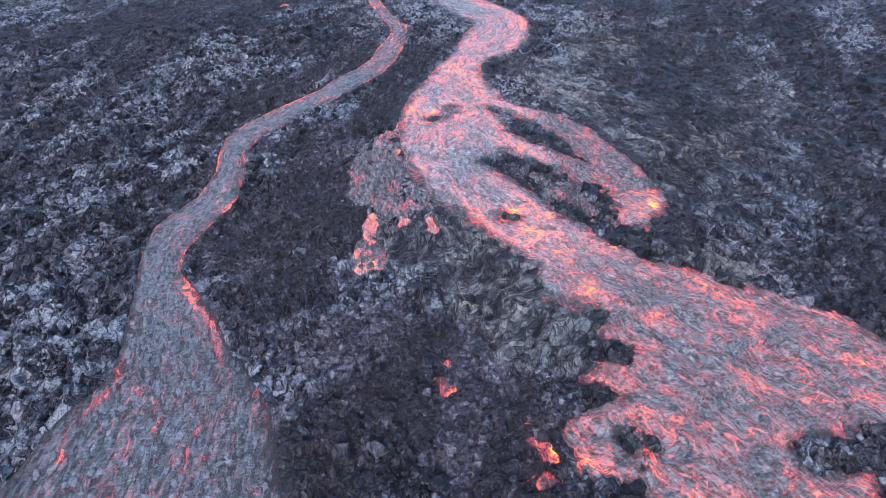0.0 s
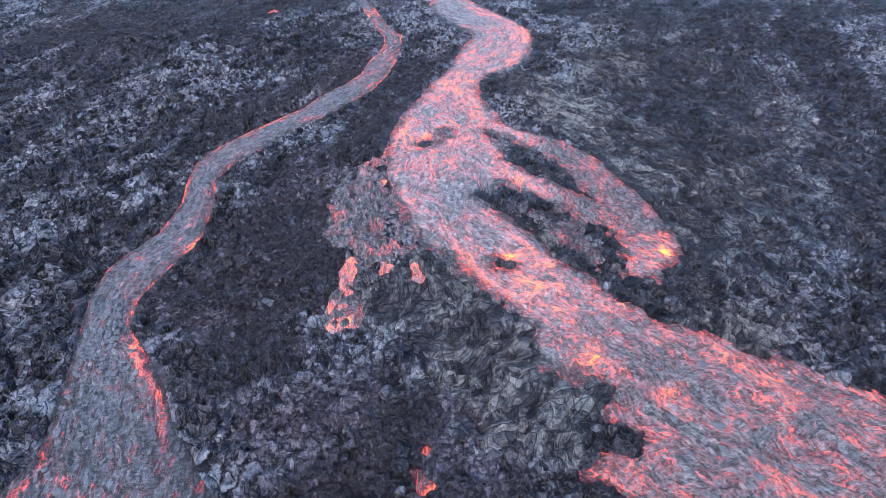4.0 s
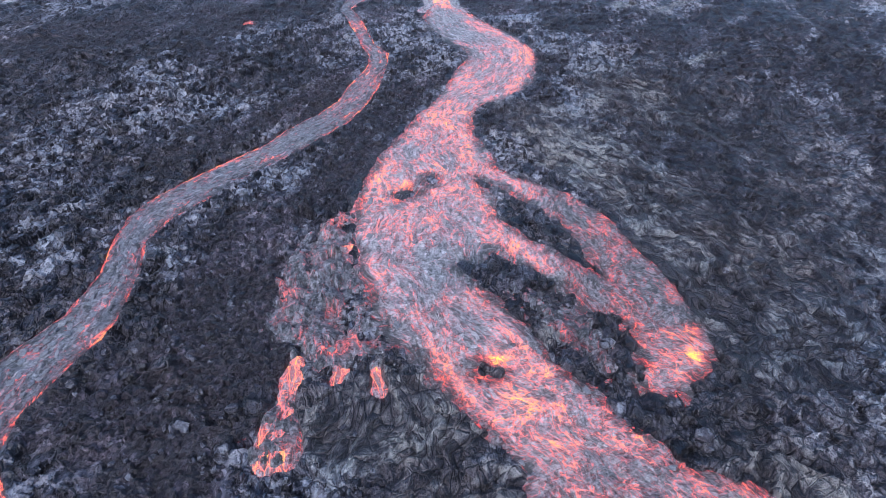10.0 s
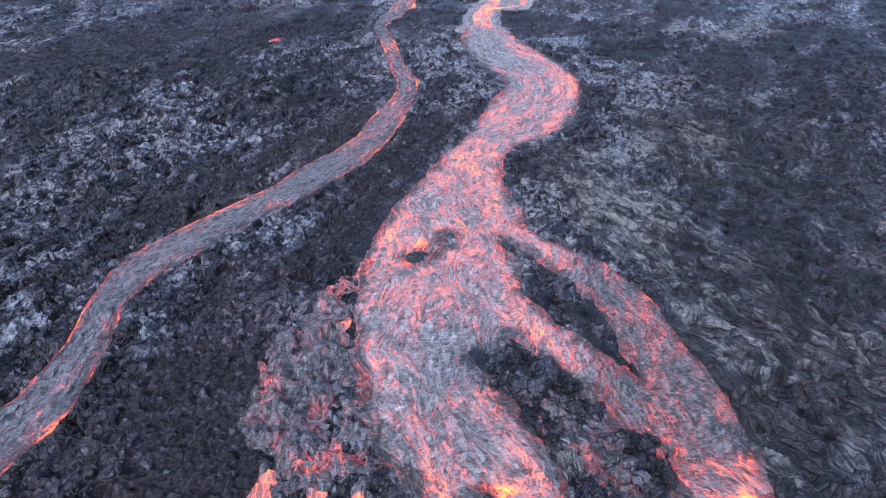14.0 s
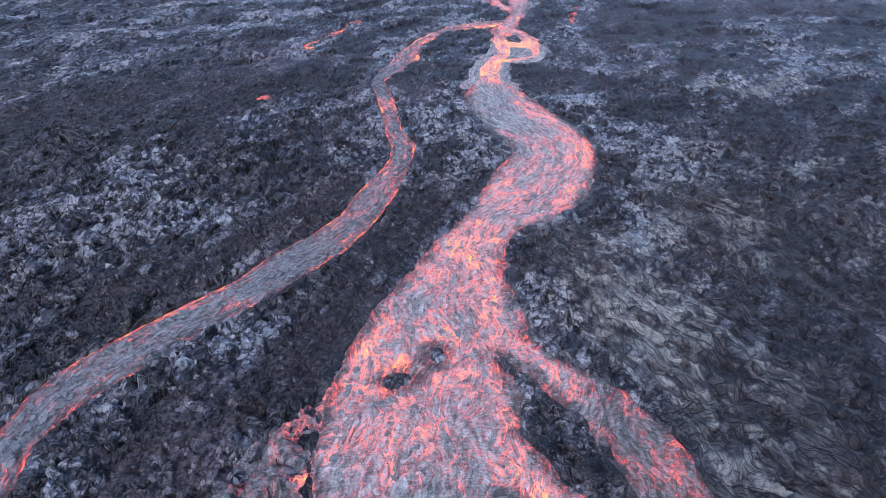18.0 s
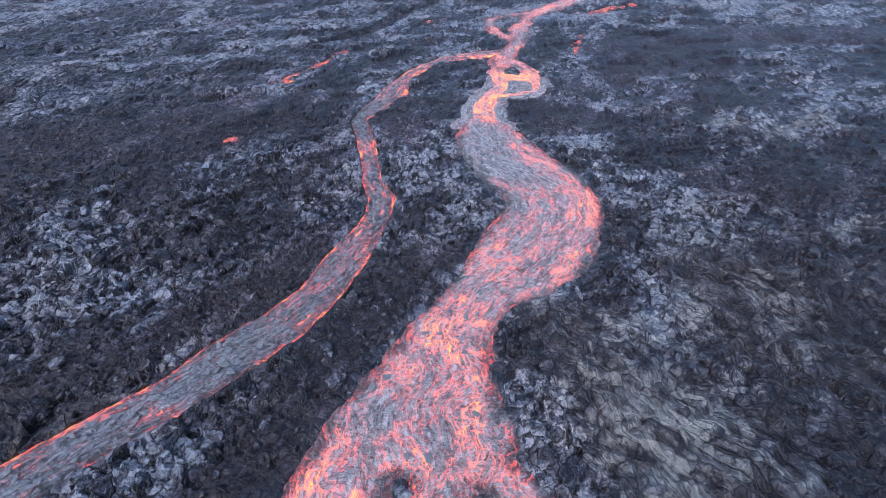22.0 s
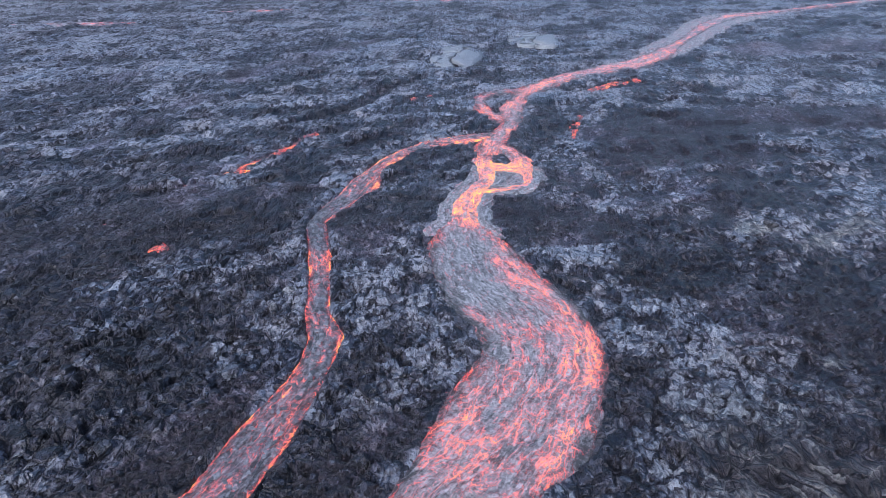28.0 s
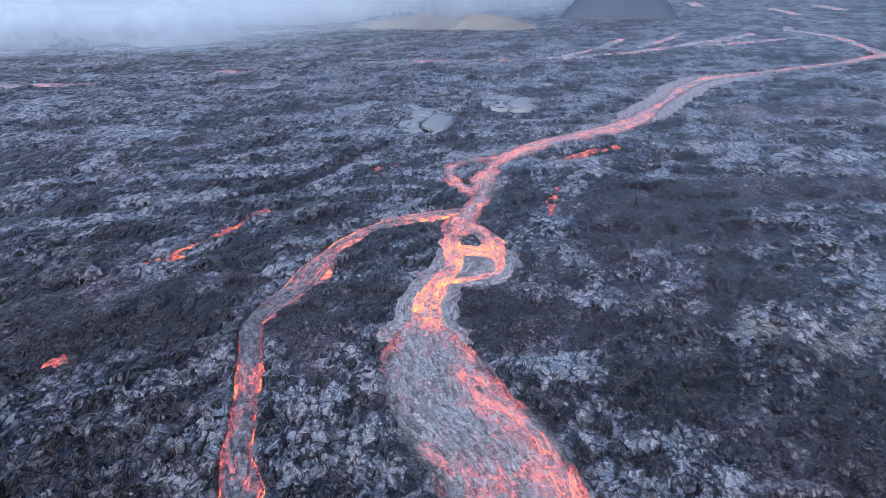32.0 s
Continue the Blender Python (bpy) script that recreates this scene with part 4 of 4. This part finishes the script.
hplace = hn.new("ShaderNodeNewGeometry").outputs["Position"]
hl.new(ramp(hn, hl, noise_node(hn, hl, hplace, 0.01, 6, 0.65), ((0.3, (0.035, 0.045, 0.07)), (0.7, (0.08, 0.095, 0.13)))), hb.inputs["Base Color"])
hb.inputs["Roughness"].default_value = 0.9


def hill(name, cx, cy, rx, ry, top, mat, label):
    verts, faces, n = [], [], 48
    for j in range(n + 1):
        for i in range(n + 1):
            u, v = i / n * 2 - 1, j / n * 2 - 1
            r = math.hypot(u, v)
            p = Vector((cx + u * rx, cy + v * ry, 0))
            h = max(0.0, 1 - r) ** 0.8 * (1 + 0.5 * noise.fractal(p * 0.006, 1.0, 2.0, 5))
            verts.append((p.x, p.y, -6 + top * h))
    for j in range(n):
        for i in range(n):
            a = j * (n + 1) + i
            faces.append((a, a + 1, a + n + 2, a + n + 1))
    return tagged(new(name, mesh_of(name, verts, faces, mat)), label, "hill", kind="structure")


hill("hill_brown", -2, 800, 110, 45, 27, HILL, "bare brown hill half hidden by mist")
hill("hill_blue", 200, 950, 70, 36, 62, BLUE, "dark mountain ridge behind the lava plain, coloured haze blue")


# ---- loose stones and slabs ----
def height_at(x, y):
    j, i = np.searchsorted(ys, y), np.searchsorted(xs, x)
    return GZ[j, i]


def number_at(field, x, y):
    return field[np.searchsorted(ys, y), np.searchsorted(xs, x)]


def part(name, me, parent, m, label=""):
    ob = new(name, me)
    ob.parent = parent
    ob.matrix_basis = m
    return tagged(ob, label) if label else ob


def slab_shape(seed, sides=7, thick=0.35, least=0.36, more=0.3):
    """A broken slab about 1 m across: crooked rim, worn upper edge, slightly domed top."""
    r = random.Random(seed)
    turn = [(k + 0.6 * (r.random() - 0.5)) / sides * 2 * math.pi for k in range(sides)]
    reach = [least + more * r.random() for _ in range(sides)]
    verts = [(math.cos(a) * q * 0.9, math.sin(a) * q * 0.9, -thick) for a, q in zip(turn, reach)]
    verts += [(math.cos(a) * q, math.sin(a) * q, thick * (0.15 + 0.5 * r.random())) for a, q in zip(turn, reach)]
    verts += [(math.cos(a) * q * 0.72, math.sin(a) * q * 0.72, thick * (0.55 + 0.5 * r.random())) for a, q in zip(turn, reach)]
    verts.append((0.0, 0.0, thick * 0.9))
    faces = []
    for k in range(sides):
        n = (k + 1) % sides
        faces += [(k, n, sides + n, sides + k), (sides + k, sides + n, 2 * sides + n, 2 * sides + k), (2 * sides + k, 2 * sides + n, 3 * sides)]
    return verts, faces


def strewn(name, shapes, spots, mat, smooth=False):
    """Many pieces as one mesh: spots are rows of x, y, z, size, three turns and a lean, each with one of the shapes."""
    all_v, all_f, base = [], [], 0
    shapes = [(np.array(v), [tuple(f) for f in fs]) for v, fs in shapes]
    for n, (x, y, z, size, a, flat, tip, way) in enumerate(spots):
        v, fs = shapes[n % len(shapes)]
        c, s_ = math.cos(a), math.sin(a)
        q = v * (size, size * (0.6 + 0.4 * way), size * flat)
        q = np.stack([q[:, 0] * c - q[:, 1] * s_, q[:, 0] * s_ + q[:, 1] * c, q[:, 2] + tip * q[:, 0] + (way - 0.5) * tip * q[:, 1]], 1)
        all_v.append(q + (x, y, z))
        all_f += [tuple(i + base for i in f) for f in fs]
        base += len(v)
    return new(name, mesh_of(name, np.concatenate(all_v).tolist(), all_f, mat, smooth))


R = np.random.default_rng(21)
SHAPES = [slab_shape(k, 5 + k % 3, 0.22 + 0.07 * (k % 4)) for k in range(10)]


def scatter(count, low, high, size, keep, power=2.0):
    x, y = R.uniform(low[0], high[0], count), R.uniform(low[1], high[1], count)
    ok = number_at(keep, x, y) > R.random(count)
    x, y = x[ok], y[ok]
    n = len(x)
    big = size[0] + (size[1] - size[0]) * R.random(n) ** power
    return np.stack([x, y, height_at(x, y) + 0.05 * big, big, R.uniform(0, 6.3, n), R.uniform(0.6, 1.2, n), R.normal(0, 0.3, n), R.random(n)], 1)


dry = step(0.5, 1.6, np.minimum(lava_d, apron_d)) * (1 - 0.85 * ROPY)
rubble = scatter(26000, (-75, 38), (85, 235), (0.25, 1.1), dry * (0.45 + 0.4 * CLINKER), 3.0)
tagged(strewn("clinker", SHAPES, rubble, STONE), "loose black clinker stones strewn over basalt", "rubble", kind="stuff")
SLAB_MESH = [mesh_of("rock_slab", *slab_shape(100 + k, 7, 0.26 + 0.06 * (k % 3)), STONE, False) for k in range(8)]
big_slabs = scatter(2000, (-60, 40), (75, 190), (1.2, 2.9), dry * (0.25 + 0.5 * SLABS), 1.8)[:295]
for n, (x, y, z, size, a, flat, tip, way) in enumerate(big_slabs):
    m = Matrix.LocRotScale((x, y, z + 0.08 * size), Euler((tip * 0.7, (way - 0.5) * 0.6, a)), (size, size * (0.6 + 0.4 * way), size * flat * 0.8))
    part("rock_slab", SLAB_MESH[n % 8], ground, m)


PALE_STONE = rock_material("pale_basalt_block", (0.03, 0.028, 0.032), (0.10, 0.098, 0.11), (0.30, 0.305, 0.33), 0.5)


def boulder_mesh(seed):
    """An angular block: a ball cut by many planes, so that it shows broken faces and edges."""
    r = random.Random(seed)
    bm = bmesh.new()
    bmesh.ops.create_icosphere(bm, subdivisions=3, radius=0.5)
    for _ in range(13):
        n = Vector((r.gauss(0, 1), r.gauss(0, 1), r.gauss(0.2, 0.8))).normalized()
        d = 0.26 + 0.16 * r.random()
        for v in bm.verts:
            v.co -= n * max(0.0, v.co.dot(n) - d)
    for v in bm.verts:
        v.co += v.co * (0.10 * noise.noise(v.co * 7 + Vector((seed, 0, 0))))
        v.co.z *= 0.75
    me = bpy.data.meshes.new("boulder")
    bm.to_mesh(me)
    bm.free()
    me.materials.append(PALE_STONE)
    return me


BOULDERS = [boulder_mesh(k) for k in range(5)]
for n, (x, y, size) in enumerate(((-8.6, 72.4, 1.7), (-17.0, 131.0, 2.4), (-15.2, 129.6, 1.3), (-24.0, 114.3, 2.0), (7.8, 163.3, 1.5), (-4.4, 206.6, 2.2), (-5.5, 201.6, 2.6), (-13.3, 51.5, 2.6),
                                  (-12.0, 49.4, 1.8), (-12.4, 53.2, 1.4), (6.6, 46.0, 1.3), (-0.4, 41.6, 1.1), (48.1, 189.5, 2.2), (79.2, 236.5, 3.0), (46.0, 212.0, 2.4))):
    block = new("boulder", BOULDERS[n % 5])
    block.matrix_basis = Matrix.LocRotScale((x, y, float(height_at(x, y)) + 0.08 * size), Euler((0.2 * math.sin(n), 0.2 * math.cos(n * 2), n * 1.9)), (size * 1.1, size * 0.75, size * 0.7))
    tagged(block, "grey angular basalt boulder lying on dark clinker", "boulder", "pale boulders on the field")


# ---- plates of grey skin that ride on the lava ----
def rafts(lists, gap, margin, low, high, keep=1.0):
    """Spots for plates along flow lines, row by row, within a margin of the rim: x, y, size, turn along the flow."""
    out = []
    for rows in lists:
        for (ax, ay, ar), (bx, by, br) in zip(rows, rows[1:]):
            length = math.hypot(bx - ax, by - ay)
            ux, uy = (bx - ax) / length, (by - ay) / length
            for k in range(max(1, int(length / gap))):
                f = (k + 0.5) * gap / length
                half = ar + (br - ar) * f - margin
                lanes = int(2 * half / gap)
                for q in range(lanes):
                    w = -half + (q + 0.5) * 2 * half / lanes + R.normal(0, 0.16 * gap)
                    g = f * length + R.normal(0, 0.2 * gap)
                    x, y = ax + ux * g - uy * w, ay + uy * g + ux * w
                    if R.random() < keep * (0.45 if half > 4.5 else 1.0) and 36 < y < 300:
                        out.append((x, y, R.uniform(low, high) * gap, math.atan2(uy, ux) + R.normal(0, 0.35)))
    return out


FLAT = [slab_shape(200 + k, 5 + k % 2, 0.09, 0.24, 0.46) for k in range(9)]


def skin_height(x, y):
    return LZ[np.searchsorted(ys, y), np.searchsorted(xs, x)]


def lay(name, owner, spots, limit, label, mat):
    """The first pieces of a flow's skin as parts, the rest joined."""
    spots = [s for s in spots if s[1] > 36]
    order = sorted(spots, key=lambda s: abs(s[1] - 105))
    meshes = [mesh_of(name, *FLAT[k], mat, False) for k in range(len(FLAT))]
    for n, (x, y, size, a) in enumerate(order[:limit]):
        m = Matrix.LocRotScale((x, y, skin_height(x, y) + 0.16), Euler((R.normal(0, 0.16), R.normal(0, 0.16), a)), (size * 1.25, size, 1.1))
        part(name, meshes[n % len(FLAT)], owner, m)
    rest = [(x, y, skin_height(x, y) + 0.16, size * 1.1, a, 1.0, R.normal(0, 0.05), R.random()) for x, y, size, a in order[limit:]]
    if rest:
        ob = strewn(name, FLAT, rest, mat)
        ob.parent = owner
        tagged(ob, label, kind="stuff")


lay("crust_plate", apron, rafts([APRON], 1.3, 0.5, 0.4, 0.9, 0.3), 100, "many broken grey crust plates on the apron", SKIN)
lay("crust_plate", stream, rafts([STREAM_HEAD, STREAM_TAIL], 1.1, 1.0, 0.4, 1.0, 0.75), 290, "many grey crust plates drifting on the stream", SKIN)
lay("crust_plate", river, rafts([RIVER_FAN], 1.7, 0.9, 0.35, 0.8, 0.2), 290, "many torn grey crust plates on the lava river", SKIN)


# ---- the pale cracked dome beside the river's head ----
def dome_plate(cx, cy, rx, ry, top, wedge, seed):
    """One of the raised plates of a burst dome: a sector of a low dome with a thick, crooked rim."""
    r = random.Random(seed)
    (a0, a1), n, rings = wedge, 9, 5
    verts, faces = [], []
    for k in range(rings + 1):
        for i in range(n + 1):
            a = a0 + (a1 - a0) * i / n
            q = 0.05 + 0.95 * k / rings
            a += 0.55 * noise.noise(Vector((q * 4, a0 if i < n / 2 else a1, 5.5)))
            q *= 1 + 0.35 * noise.noise(Vector((math.cos(a) * 3 + seed, math.sin(a) * 3, k)))
            z = top * (1 - q * q) + 0.25 * noise.noise(Vector((cx + math.cos(a) * q * 5, q * 6, seed)))
            verts.append((cx + math.cos(a) * q * rx, cy + math.sin(a) * q * ry, z + 0.2))
    m = len(verts)
    verts += [(x, y, z - 1.2 - 0.3 * r.random()) for x, y, z in verts]
    w = n + 1
    for k in range(rings):
        for i in range(n):
            a = k * w + i
            faces.append((a, a + w, a + w + 1, a + 1))
    border = [i for i in range(w)] + [k * w + n for k in range(1, rings + 1)] + [rings * w + i for i in range(n - 1, -1, -1)] + [k * w for k in range(rings - 1, 0, -1)]
    for p, q in zip(border, border[1:] + border[:1]):
        faces.append((p, q, q + m, p + m))
    return mesh_of("dome_plate", verts, faces, PALE_SKIN)


for cx, cy, rx, ry, top, label in ((13, 384, 10, 24, 1.5, "pale grey burst lava dome split by dark cracks"), (46, 424, 12, 18, 1.0, "low pale grey lava dome beside the river")):
    dome = tagged(new("lava_dome", None), label, "lava dome")
    cuts = [0.9, 2.7, 4.5, 7.18]
    for n in range(3):
        piece = new("dome_plate", dome_plate(cx, cy, rx, ry, top, (cuts[n] + 0.2, cuts[n + 1] - 0.2), n * 7 + int(cx)))
        piece.parent = dome
